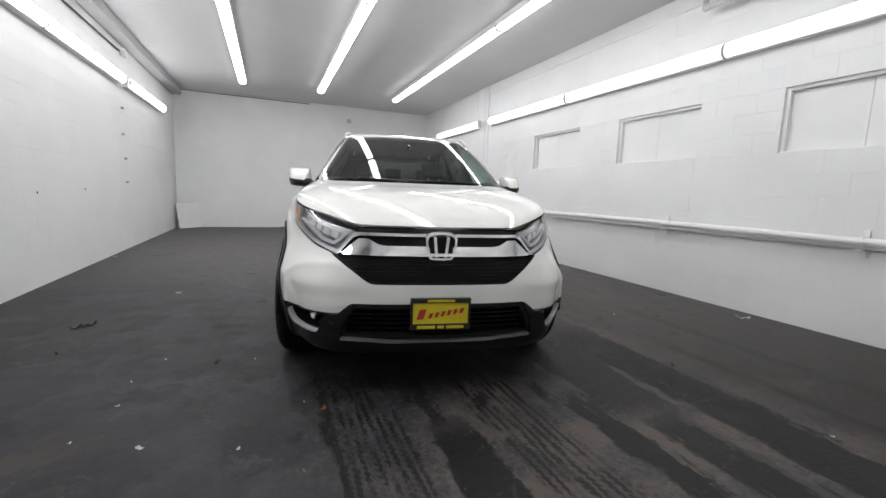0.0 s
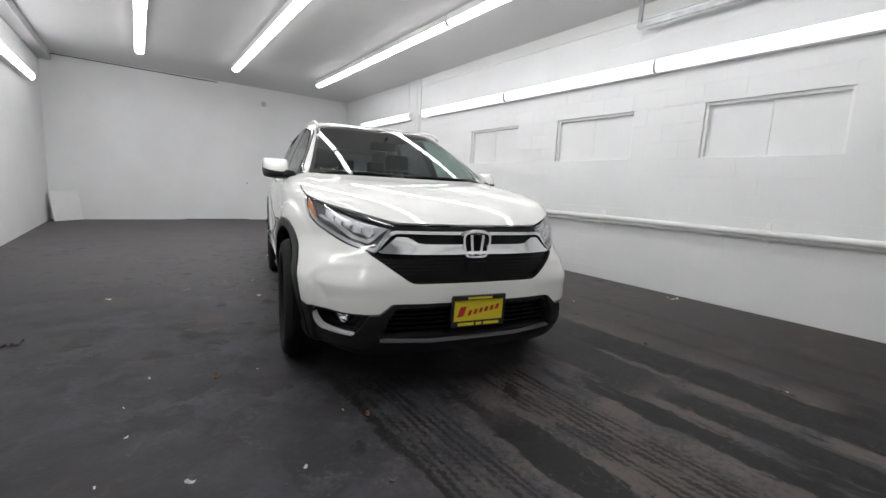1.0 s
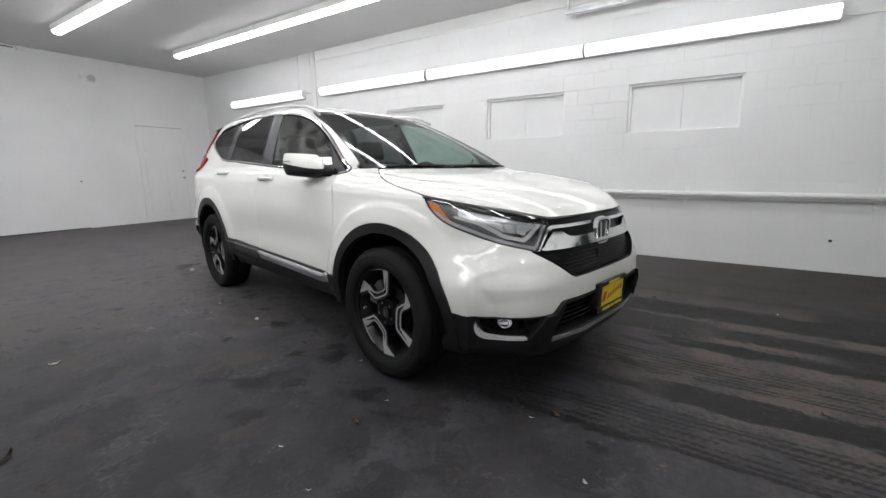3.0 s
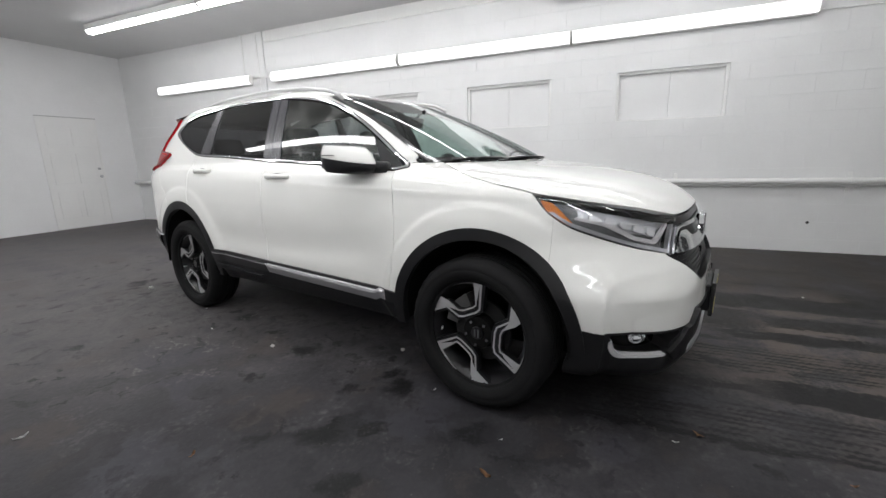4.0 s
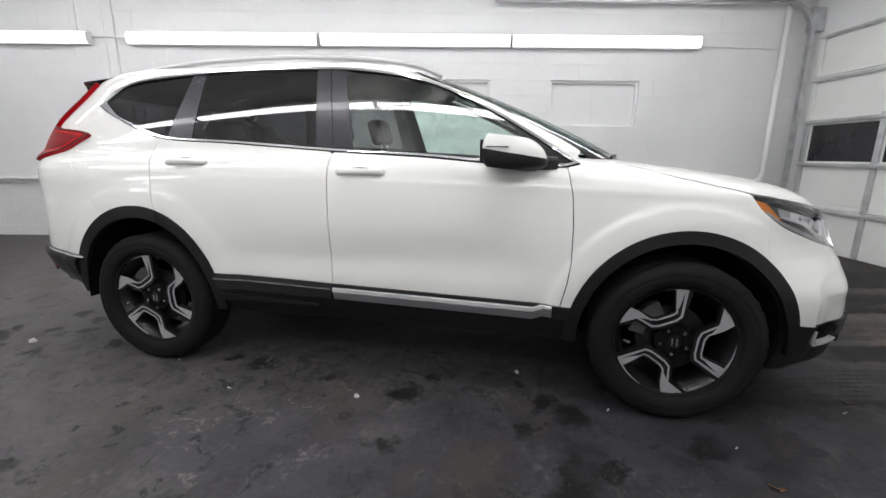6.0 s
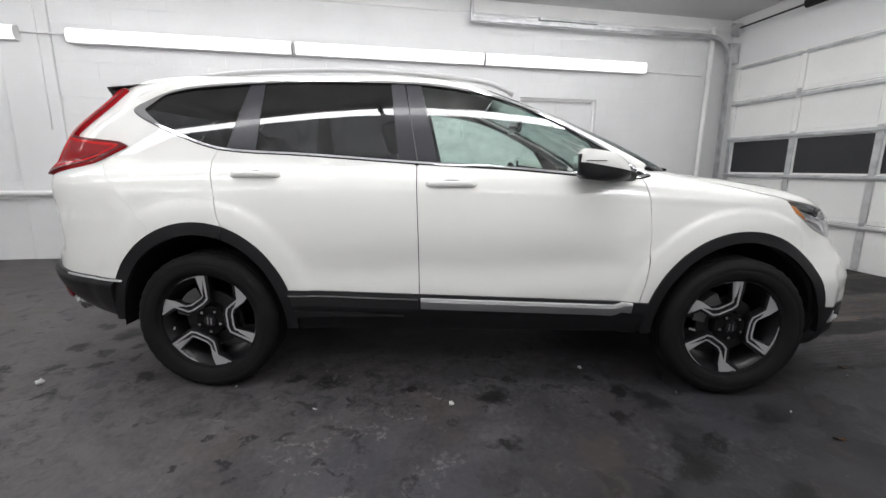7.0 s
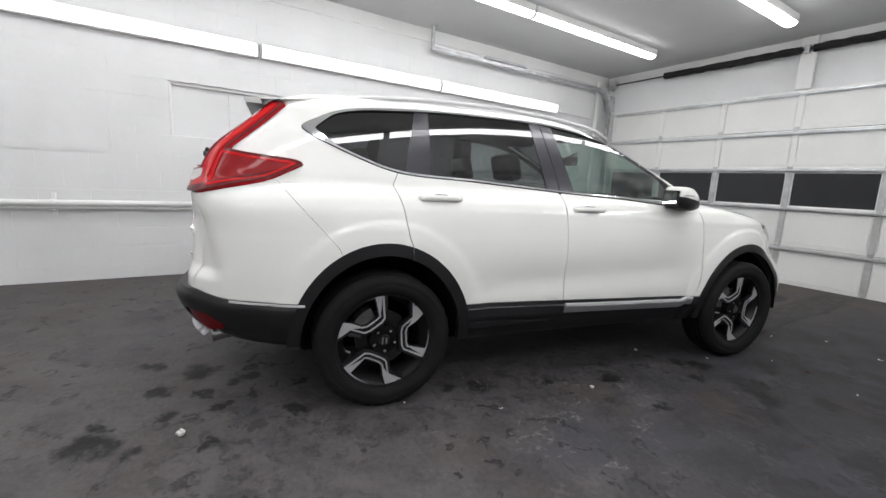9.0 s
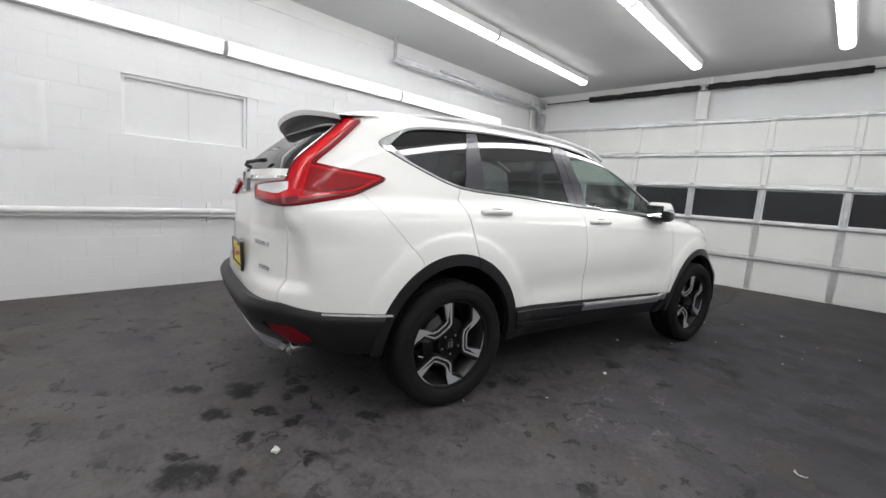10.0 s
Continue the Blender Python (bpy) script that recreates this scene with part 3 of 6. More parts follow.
# board leaning in the far corner
sheet = thing("board", pose(-1.87, 12.06, 0.0, 0, 0, 48), "white board leaning on the wall in the corner", "board")
bm = boxed(-0.31, 0.31, -0.012, 0.0, 0.0, 0.60, bevel=0.002)
ob = part("sheet", bm, BOARD, sheet)
ob.matrix_basis = pose(0, 0, 0.003, -9, 0, 0)

# ---- the car: one smooth body surface, cut into its panels ----
def car_paint():
    m, nt, bs = material("pearl_white_paint")
    flake = noise_node(nt, 900, 2)
    dirt = noise_node(nt, 2.0, 5)
    nt.links.new(mix(nt, calc(nt, "MULTIPLY", flake, 0.3), (0.755, 0.755, 0.725), (0.81, 0.81, 0.785)), bs.inputs["Base Color"])
    nt.links.new(calc(nt, "MULTIPLY_ADD", dirt, 0.12, 0.5), bs.inputs["Roughness"])
    bs.inputs["Specular IOR Level"].default_value = 0.25
    bs.inputs["Coat Weight"].default_value = 1.0
    bs.inputs["Coat Roughness"].default_value = 0.012
    return m


def thin_glass(name, tint, gloss_rough=0.0, dust_and_haze=0.0, gloss=1.0):
    """A thin pane: tinted see-through with a Fresnel gloss."""
    m = bpy.data.materials.new(name)
    m.use_nodes = True
    nt = m.node_tree
    nt.nodes.clear()
    out = nt.nodes.new("ShaderNodeOutputMaterial")
    tr, gl, lw, mx = (nt.nodes.new(k) for k in ("ShaderNodeBsdfTransparent", "ShaderNodeBsdfGlossy", "ShaderNodeLayerWeight", "ShaderNodeMixShader"))
    tr.inputs["Color"].default_value = (*tint, 1)
    gl.inputs["Roughness"].default_value = gloss_rough
    lw.inputs["Blend"].default_value = 0.5
    sheen = calc(nt, "MULTIPLY_ADD", calc(nt, "POWER", lw.outputs["Facing"], 4.0), 0.88, 0.10)
    nt.links.new(calc(nt, "MULTIPLY", sheen, gloss), mx.inputs[0])
    nt.links.new(tr.outputs[0], mx.inputs[1])
    nt.links.new(gl.outputs[0], mx.inputs[2])
    last = mx.outputs[0]
    # patchy grey layer painting in the haze of white walls on the pane
    if dust_and_haze:
        df = nt.nodes.new("ShaderNodeBsdfDiffuse")
        df.inputs["Color"].default_value = (0.5, 0.5, 0.48, 1)
        m2 = nt.nodes.new("ShaderNodeMixShader")
        spots = ramp(nt, noise_node(nt, 9, 5, 0.7), [(0.45, 0.0), (0.75, 1.0)])
        nt.links.new(calc(nt, "MULTIPLY", spots, dust_and_haze), m2.inputs[0])
        nt.links.new(last, m2.inputs[1])
        nt.links.new(df.outputs[0], m2.inputs[2])
        last = m2.outputs[0]
    nt.links.new(last, out.inputs["Surface"])
    return m


PAINT = car_paint()
GLASS = thin_glass("clear_green_glass", (0.80, 0.93, 0.88), dust_and_haze=0.27, gloss=0.85)
SCREENGLASS = thin_glass("green_windscreen_glass", (0.40, 0.50, 0.475), dust_and_haze=0.02, gloss=0.56)
PRIVACY = thin_glass("dark_privacy_glass", (0.20, 0.205, 0.215), dust_and_haze=0.05, gloss=0.8)
LAMPGLASS = thin_glass("clear_lamp_cover", (0.93, 0.94, 0.95))
BRIGHTTRIM = paint("bright_plated_trim", (0.80, 0.80, 0.81), 0.16, 0.04, 30, 0.0, metal=0.35)
GRILLEBLACK = paint("grille_black", (0.006, 0.006, 0.007), 0.3, 0.2, 40, 0.0, spec=0.15)
MIRROR = paint("mirror_glass", (0.78, 0.80, 0.80), 0.08, 0.02, 30, 0.0, metal=1.0)
CHROME = paint("chrome", (0.83, 0.84, 0.85), 0.1, 0.03, 30, 0.0, metal=1.0)
CLAD = paint("black_textured_plastic", (0.0150, 0.0150, 0.0162), 0.36, 0.2, 300, 0.3, spec=0.22)
GLOSSBLACK = paint("gloss_black", (0.008, 0.008, 0.009), 0.15, 0.2, 40, 0.0, coat=0.6)
PILLAR = paint("dark_pillar_and_cup", (0.028, 0.028, 0.036), 0.25, 0.15, 40, 0.0, coat=0.3)
LINER = paint("black_liner", (0.006, 0.006, 0.006), 0.8, 0.2, 40, 0.2, spec=0.1)
RUBBER = paint("tyre_rubber", (0.012, 0.012, 0.0125), 0.72, 0.25, 120, 0.3, big=5, spec=0.12)
MACHINED = paint("machined_alloy", (0.54, 0.54, 0.55), 0.33, 0.08, 200, 0.05, metal=0.45)
RIMBLACK = paint("rim_gloss_black", (0.008, 0.008, 0.009), 0.3, 0.2, 60, 0.0, coat=0.1, spec=0.35)
SATIN = paint("satin_silver_trim", (0.50, 0.50, 0.52), 0.30, 0.08, 100, 0.02, metal=0.8)
RAIL = paint("silver_rail_paint", (0.55, 0.55, 0.55), 0.3, 0.06, 60, 0.02, metal=0.35)
SEAT = paint("dark_leather", (0.045, 0.045, 0.046), 0.5, 0.12, 60, 0.3)
DASH = paint("dark_dash_plastic", (0.026, 0.026, 0.027), 0.6, 0.15, 80, 0.2)
HEADLINING = paint("grey_headlining", (0.18, 0.185, 0.18), 0.9, 0.05, 120, 0.2)
YELLOW = paint("yellow_plate", (0.75, 0.62, 0.03), 0.4, 0.05, 40, 0.03)
RED_INK = paint("red_ink", (0.50, 0.03, 0.03), 0.4, 0.05, 40, 0.0)
BLACK_INK = paint("black_ink", (0.015, 0.015, 0.015), 0.4, 0.05, 40, 0.0)


def lamp_plastic(name, colour, rough=0.3):
    m, nt, bs = material(name)
    rib = nt.nodes.new("ShaderNodeTexWave")
    rib.inputs["Scale"].default_value = 60
    nt.links.new(mix(nt, calc(nt, "MULTIPLY", rib.outputs["Fac"], 0.35), tuple(colour), tuple(c * 0.55 for c in colour)), bs.inputs["Base Color"])
    bs.inputs["Roughness"].default_value = rough
    bs.inputs["Coat Weight"].default_value = 0.22
    bs.inputs["Specular IOR Level"].default_value = 0.15
    bs.inputs["Coat Roughness"].default_value = 0.05
    return m


REDLAMP = lamp_plastic("red_lamp_plastic", (0.47, 0.006, 0.012), 0.25)
DARKRED = lamp_plastic("dark_red_reflector", (0.12, 0.004, 0.007))
DEEPRED = lamp_plastic("deep_red_lens", (0.25, 0.005, 0.009))
BRIGHTRED = lamp_plastic("bright_red_guide", (0.58, 0.014, 0.016), 0.2)
AMBER = lamp_plastic("amber_lamp_plastic", (0.72, 0.21, 0.02))
WHITELAMP = lamp_plastic("clear_reverse_lamp", (0.62, 0.60, 0.60))

BZ = (.20, .28, .36, .46, .58, .70, .80, .87, .92, .97, 1.01, 1.05, 1.085, 1.11, 1.13, 1.15, 1.20, 1.30, 1.40, 1.48, 1.54, 1.58, 1.61, 1.635, 1.652, 1.662)
BXF = (2.06, 2.11, 2.13, 2.145, 2.14, 2.115, 2.085, 2.058, 2.006, 1.925, 1.825, 1.66, 1.435, 1.225, 1.10, 1.06, .96, .76, .55, .36, .20, .06, -.08, -.25, -.45, -.70)
BXR = (-2.05, -2.17, -2.24, -2.30, -2.32, -2.31, -2.30, -2.298, -2.296, -2.29, -2.285, -2.28, -2.275, -2.27, -2.265, -2.26, -2.245, -2.20, -2.10, -2.005, -1.935, -1.875, -1.77, -1.60, -1.30, -.75)
BW = (0.76, 0.83, 0.846, 0.866, 0.879, 0.882, 0.88, 0.877, 0.872, 0.866, 0.859, 0.848, 0.832, 0.814, 0.792, 0.77, 0.75, 0.71, 0.67, 0.632, 0.602, 0.575, 0.53, 0.432, 0.29, 0.003)


def pchip(xs, ys, x):
    """Monotone cubic through keys."""
    xs, ys, x = np.asarray(xs, float), np.asarray(ys, float), np.asarray(x, float)
    h, d = np.diff(xs), np.diff(ys) / np.diff(xs)
    m = np.r_[d[0], np.where(d[1:] * d[:-1] > 0, 2 * d[1:] * d[:-1] / np.where(d[1:] + d[:-1] == 0, 1, d[1:] + d[:-1]), 0), d[-1]]
    i = np.clip(np.searchsorted(xs, x) - 1, 0, len(h) - 1)
    t = (x - xs[i]) / h[i]
    return ((1 + 2 * t) * (1 - t) ** 2 * ys[i] + t * (1 - t) ** 2 * h[i] * m[i] + t * t * (3 - 2 * t) * ys[i + 1] + t * t * (t - 1) * h[i] * m[i + 1])


def level(z):
    """Plan outline of the body at a height: front and rear reach, half width, corner powers, ends of the straight side."""
    return (pchip(BZ, BXF, z), pchip(BZ, BXR, z), pchip(BZ, BW, z),
            pchip((.2, .45, .58, .66, .74, .80, .9, 1.0, 1.06, 1.13, 1.17, 1.4, 1.55, 1.7), (5.2, 5.2, 4.9, 4.0, 3.4, 3.25, 3.45, 3.85, 4.1, 4.8, 6.2, 5.2, 4.0, 4.0), z),
            pchip((.2, .45, .9, 1.08, 1.24, 1.42, 1.55, 1.7), (5, 5, 5.2, 6.2, 6.2, 6.2, 7, 7), z),
            pchip((.1, 1.0, 1.15, 1.60, 1.663), (.60, .60, -.35, -.4, -.72), z), pchip((.1, 1.5, 1.663), (-.9, -.9, -.73), z))


WF, WR = (1.298, 0.357), (-1.360, 0.357)   # wheel centres, along and up
ARCHES = ((1.304, 0.357, 0.955, 0.493), (-1.366, 0.357, 0.907, 0.518))   # centre, breadth to height, outer height of the cladding


def arch_reach(X, Z, a):
    """Distance from the middle of an arch, in units of its cladding's outer edge: 0.49 on the edge."""
    return np.hypot((X - a[0]) / a[2], Z - a[1]) * 0.49 / a[3]


CREASE = [(1.04, .2), (1.04, .595), (1.065, .632), (1.15, .658), (1.28, .680), (1.5, .69), (1.9, .69), (1.9, .2)]


def even_angles(n, power, aspect):
    """Angles that space points evenly along a rounded corner."""
    a = np.linspace(0, math.pi / 2, 4000)
    c, t = np.cos(a), np.sin(a)
    q = (c ** power + t ** power) ** (-1 / power)
    run = np.r_[0, np.cumsum(np.hypot(np.diff(aspect * c * q), np.diff(t * q)))]
    return np.interp(np.linspace(0, run[-1], n), run, a)


def body_sheet(rows=200, cols=(150, 46, 90)):
    """Half of the body surface, y >= 0, as a grid of points and quads."""
    zf = np.linspace(.20, 1.662, 3000)
    xf, xr, w, *_ = level(zf)
    run = np.r_[0, np.cumsum(np.sqrt(np.diff(zf) ** 2 + 0.2 * np.diff(xf) ** 2 + 0.2 * np.diff(w) ** 2 + 0.05 * np.diff(xr) ** 2))]
    zs = np.interp(np.linspace(0, run[-1], rows), run, zf)
    xf, xr, w, nf, nr, mf, mr = level(zs)
    pts = []
    for k in range(rows):
        line = []
        for a in even_angles(cols[0] + 1, 4.4, 1.6)[:-1]:
            c, s = math.cos(a), math.sin(a)
            q = (c ** nf[k] + s ** nf[k]) ** (-1 / nf[k])
            line.append((mf[k] + (xf[k] - mf[k]) * c * q, w[k] * s * q, zs[k]))
        for t in np.linspace(0, 1, cols[1], endpoint=False):
            line.append((mf[k] + (mr[k] - mf[k]) * t, w[k], zs[k]))
        for a in even_angles(cols[2], 5.0, 1.5)[::-1]:
            c, s = math.cos(a), math.sin(a)
            q = (c ** nr[k] + s ** nr[k]) ** (-1 / nr[k])
            line.append((mr[k] - (mr[k] - xr[k]) * c * q, w[k] * s * q, zs[k]))
        pts.append(line)
    V = np.array(pts)
    n = V.shape[1]
    P = V.reshape(-1, 3)
    X, Y, Z = P.T
    side = np.clip((Y - 0.45) / 0.3, 0, 1) * np.clip((1.06 - Z) / 0.12, 0, 1)
    for a in ARCHES:
        cx, r = a[0], arch_reach(X, Z, a)
        P[:, 1] += side * (0.016 if cx > 0 else 0.009) * np.exp(-((r - 0.485) / 0.105) ** 2) * np.clip((1.9 - X) / 0.25, 0.4, 1)
        P[:, 1] += side * (0.009 if cx > 0 else 0.006) * np.clip((0.598 - r) / 0.018, 0, 1) * np.clip((1.72 - X) / 0.2, 0, 1)
    mid = np.clip((X + 1.0) / 0.3, 0, 1) * np.clip((0.85 - X) / 0.3, 0, 1)
    P[:, 1] -= side * mid * 0.016 * np.exp(-((Z - 0.66 - 0.03 * X) / 0.10) ** 2)
    P[:, 1] += side * 0.006 * np.exp(-((Z - 1.03 - 0.03 * -X) / 0.02) ** 2)
    # the raised front corner with its crease
    F = [(i * n + j, i * n + j + 1, (i + 1) * n + j + 1, (i + 1) * n + j) for i in range(rows - 1) for j in range(n - 1)]
    N = vertex_normals(P, F)
    u = X - Y
    edge = poly_dist(u, Z, CREASE)
    proud = np.where(X > 1.5, -(0.028 * np.clip(edge / 0.15, 0, 1) + (0.004 + 0.007 * np.clip((0.655 - Z) / 0.05, 0, 1)) * np.clip(edge / 0.012, 0, 1)) * np.clip((1.95 - u) / 0.7, 0, 1), 0)
    # the recessed facet between the rear corner and the tailgate
    v = -X - Y
    fold = np.interp(Z, (.68, .82, .96, 1.06), (1.312, 1.344, 1.416, 1.48))
    proud -= np.where(X < -1.8, 0.026 * np.clip((v - fold) / 0.12, 0, 1) * np.clip((2.05 - v) / 0.45, 0, 1) * np.clip((Z - 0.685) / 0.05, 0, 1) * np.clip((1.07 - Z) / 0.10, 0, 1), 0)
    P += N * proud[:, None]
    return P, F


def vertex_normals(V, F):
    N = np.zeros_like(V)
    for f in F:
        p = V[list(f)]
        c = np.cross(p[1] - p[0], p[2] - p[0]) if len(f) == 3 else np.cross(p[2] - p[0], p[3] - p[1])
        for i in f:
            N[i] += c
    return N / np.maximum(np.linalg.norm(N, axis=1, keepdims=True), 1e-12)


def cut(sheet, f):
    """The part of a sheet where f > 0, split cleanly along f = 0. A sheet is points, faces and normals."""
    V, F, N = sheet
    f = np.asarray(f(V) if callable(f) else f, float)
    f = np.where(np.abs(f) < 1e-7, 1e-7, f)
    pos = f > 0
    idx, nv, nn, edge = {}, [], [], {}

    def keep(i):
        if i not in idx:
            idx[i] = len(nv)
            nv.append(V[i])
            nn.append(N[i])
        return idx[i]

    def split(a, b):
        k = (a, b) if a < b else (b, a)
        if k not in edge:
            t = f[a] / (f[a] - f[b])
            edge[k] = len(nv)
            nv.append(V[a] + t * (V[b] - V[a]))
            nn.append(N[a] + t * (N[b] - N[a]))
        return edge[k]

    out = []
    for face in F:
        ins = [pos[i] for i in face]
        if all(ins):
            out.append(tuple(keep(i) for i in face))
        elif any(ins):
            poly = []
            for k, a in enumerate(face):
                b = face[(k + 1) % len(face)]
                if pos[a]:
                    poly.append(keep(a))
                if pos[a] != pos[b]:
                    poly.append(split(a, b))
            if len(poly) > 2:
                out.append(tuple(poly))
    if not nv:
        return np.zeros((0, 3)), [], np.zeros((0, 3))
    return np.array(nv), out, np.array(nn)


def between(sheet, *fs):
    for f in fs:
        sheet = cut(sheet, f)
    return sheet


def shifted(sheet, d):
    V, F, N = sheet
    return V + N * (d(V)[:, None] if callable(d) else d), F, N


def smooth_pane(sheet, axis, terms):
    """Lays a sheet on one smooth low-order surface, so that its reflections run clean."""
    V, F, N = sheet
    T = terms(V)
    V = V.copy()
    V[:, axis] = T @ np.linalg.lstsq(T, V[:, axis], rcond=None)[0]
    M = vertex_normals(V, F)
    return V, F, np.where((M * N).sum(1, keepdims=True) < 0, -M, M)


def poly_dist(pu, pv, poly):
    """Signed distance to a closed outline in a plane, positive inside."""
    poly = np.asarray(poly, float)
    d2 = np.full(len(pu), 1e9)
    inside = np.zeros(len(pu), bool)
    for (ax, ay), (bx, by) in zip(poly, np.roll(poly, -1, 0)):
        ex, ey = bx - ax, by - ay
        t = np.clip(((pu - ax) * ex + (pv - ay) * ey) / (ex * ex + ey * ey + 1e-12), 0, 1)
        d2 = np.minimum(d2, (pu - ax - t * ex) ** 2 + (pv - ay - t * ey) ** 2)
        hit = ((ay > pv) != (by > pv)) & (pu < (bx - ax) * (pv - ay) / (by - ay if by != ay else 1e-12) + ax)
        inside ^= hit
    return np.where(inside, 1, -1) * np.sqrt(d2)


def rounded(pts, n=6, sharp=()):
    """A closed outline softened by Catmull-Rom, but for the corners whose numbers are given."""
    out, m = [], len(pts)
    P = [np.array(p, float) for p in pts]
    for i in range(m):
        p0, p1, p2, p3 = P[i - 1], P[i], P[(i + 1) % m], P[(i + 2) % m]
        m1 = (p2 - p1) if i in sharp else (p2 - p0) / 2
        m2 = (p2 - p1) if (i + 1) % m in sharp else (p3 - p1) / 2
        L = np.linalg.norm(p2 - p1)
        for v in (m1, m2):
            s = np.linalg.norm(v)
            if s > L:
                v *= L / s
        for k in range(n):
            t = k / n
            out.append((2 * t ** 3 - 3 * t * t + 1) * p1 + (t ** 3 - 2 * t * t + t) * m1 + (3 * t * t - 2 * t ** 3) * p2 + (t ** 3 - t * t) * m2)
    return np.array(out)


def sheet_mesh(name, sheet, mat, both=False, side=1, rim=0.012, solid=0.0):
    """A mesh of a cut sheet: its free edges folded inwards by rim, mirrored to the given side, or both halves joined."""
    V, F, N = sheet
    N = N / np.maximum(np.linalg.norm(N, axis=1, keepdims=True), 1e-9)
    count = {}
    for f in F:
        for a, b in zip(f, f[1:] + f[:1]):
            count[(a, b)] = count.get((a, b), 0) + 1
    free = [(a, b) for a, b in count if (b, a) not in count and not (abs(V[a][1]) < 2e-3 and abs(V[b][1]) < 2e-3)]
    vs, fs = [tuple(v) for v in V], [tuple(f) for f in F]
    if rim:
        low = {}
        for a, b in free:
            for i in (a, b):
                if i not in low:
                    low[i] = len(vs)
                    vs.append(tuple(V[i] - N[i] * rim))
            fs.append((b, a, low[a], low[b]))
    if solid:
        base = {}
        for i in range(len(V)):
            base[i] = len(vs)
            vs.append(tuple(V[i] - N[i] * solid))
        fs += [tuple(base[i] for i in reversed(f)) for f in F]
    n = len(vs)
    mirror = [(x, -y, z) for x, y, z in vs]
    if both:
        vs, fs = vs + mirror, fs + [tuple(i + n for i in reversed(f)) for f in fs]
    elif side < 0:
        vs, fs = mirror, [tuple(reversed(f)) for f in fs]
    me = bpy.data.meshes.new(name)
    me.from_pydata(vs, [], fs)
    me.materials.append(mat)
    if both:
        bm = bmesh.new()
        bm.from_mesh(me)
        bmesh.ops.remove_doubles(bm, verts=[v for v in bm.verts if abs(v.co.y) < 4e-3], dist=2e-3)
        bm.to_mesh(me)
        bm.free()
    me.polygons.foreach_set("use_smooth", [True] * len(me.polygons))
    me.set_sharp_from_angle(angle=radians(38))
    me.update()
    return me


CAR_AT = pose(1.1474, 4.202, 0, 0, 0, -101.5)
car = thing("car", CAR_AT, "pearl white compact SUV with black lower cladding and alloy wheels", "car")


def panel(name, sheet, mat, label="", parent=car, both=False, rim=0.012, solid=0.0):
    """Adds a cut sheet to the car: as one part across the middle, or as a right and a left part."""
    made = []
    for side in ((0,) if both else (-1, 1)):
        ob = new(name, sheet_mesh(name, sheet, mat, both, side or 1, rim, solid))
        ob.parent = parent if not isinstance(parent, dict) else parent[side]
        if label:
            ob["label"] = label
        made.append(ob)
    return made


def cu(V):
    return V[:, 0] - V[:, 1]


def ru(V):
    return -V[:, 0] - V[:, 1]


def white_edge(V):
    """Height of the lower edge of the painted panels."""
    X = V[:, 0]
    front = np.interp(cu(V), (.35, .8, 1.0, 1.55, 1.60, 1.67, 2.3), (.50, .478, .455, .455, .458, .507, .503))
    rear = np.interp(ru(V), (.4, .85, 1.3, 1.55, 2.0, 2.4), (.575, .583, .605, .634, .622, .612))
    return np.where(X > 1.3, front, np.where(X < -1.36, rear, .514 - 0.026 * X))


def arch(V, r):
    return np.minimum(*(arch_reach(V[:, 0], V[:, 2], a) for a in ARCHES)) - r


DLO = rounded([(-1.755, 1.412), (-1.68, 1.476), (-1.55, 1.529), (-1.37, 1.556), (-.95, 1.582), (-.365, 1.577), (-.05, 1.543), (.162, 1.494), (.406, 1.388), (.635, 1.258), (.868, 1.108),
               (.80, 1.092), (.462, 1.108), (.182, 1.131), (-.288, 1.155), (-.822, 1.191), (-1.27, 1.217), (-1.52, 1.296)], 5, (10, 11))
HEADLAMP = rounded([(.745, .990), (1.03, .953), (1.32, .922), (1.60, .880), (1.545, .80), (1.50, .742), (1.24, .782), (1.02, .832), (.90, .868), (.80, .925)], 4, (0, 3, 5))
TAILLAMP = rounded([(1.26, 1.527), (1.37, 1.537), (1.475, 1.395), (1.585, 1.276), (1.60, 1.195), (2.02, 1.170), (1.92, 1.095), (1.6, 1.083), (1.43, 1.098), (1.18, 1.15), (1.02, 1.234), (1.07, 1.252), (1.31, 1.272), (1.45, 1.288), (1.36, 1.385)], 4, (0, 1, 4, 5, 6, 10, 13))
GRILLE = [(-.2, .883), (.43, .880), (.47, .852), (.552, .742), (.47, .685), (.375, .618), (.345, .604), (-.2, .600)]


def dlo(V):
    return poly_dist(V[:, 0], V[:, 2], DLO)


def shut(V):
    """Height of the bonnet's edge."""
    return np.interp(cu(V), (.30, .346, .40, .47, .59, .70, .745, 1.03, 1.32, 1.60, 2.2), (1.17, 1.128, 1.086, 1.056, 1.028, 1.008, .996, .959, .928, .887, .884))


def screen(V):
    """Windscreen: positive inside."""
    edge = np.interp(V[:, 2], (1.1, 1.2, 1.3, 1.45, 1.54, 1.6), (.715, .674, .634, .575, .535, .49))
    return np.minimum.reduce([edge - V[:, 1], 1.548 - V[:, 2] + 0.014 * np.cos(V[:, 1] * 2.5), V[:, 2] - 1.134, V[:, 0] + 0.25])


def rear_glass(V):
    return np.minimum.reduce([0.56 - 0.25 * (V[:, 2] - 1.25) - V[:, 1], V[:, 2] - 1.258, 1.50 - V[:, 2], -1.7 - V[:, 0]])


def seam_line(z, keys):
    return np.interp(z, [k[0] for k in keys], [k[1] for k in keys])


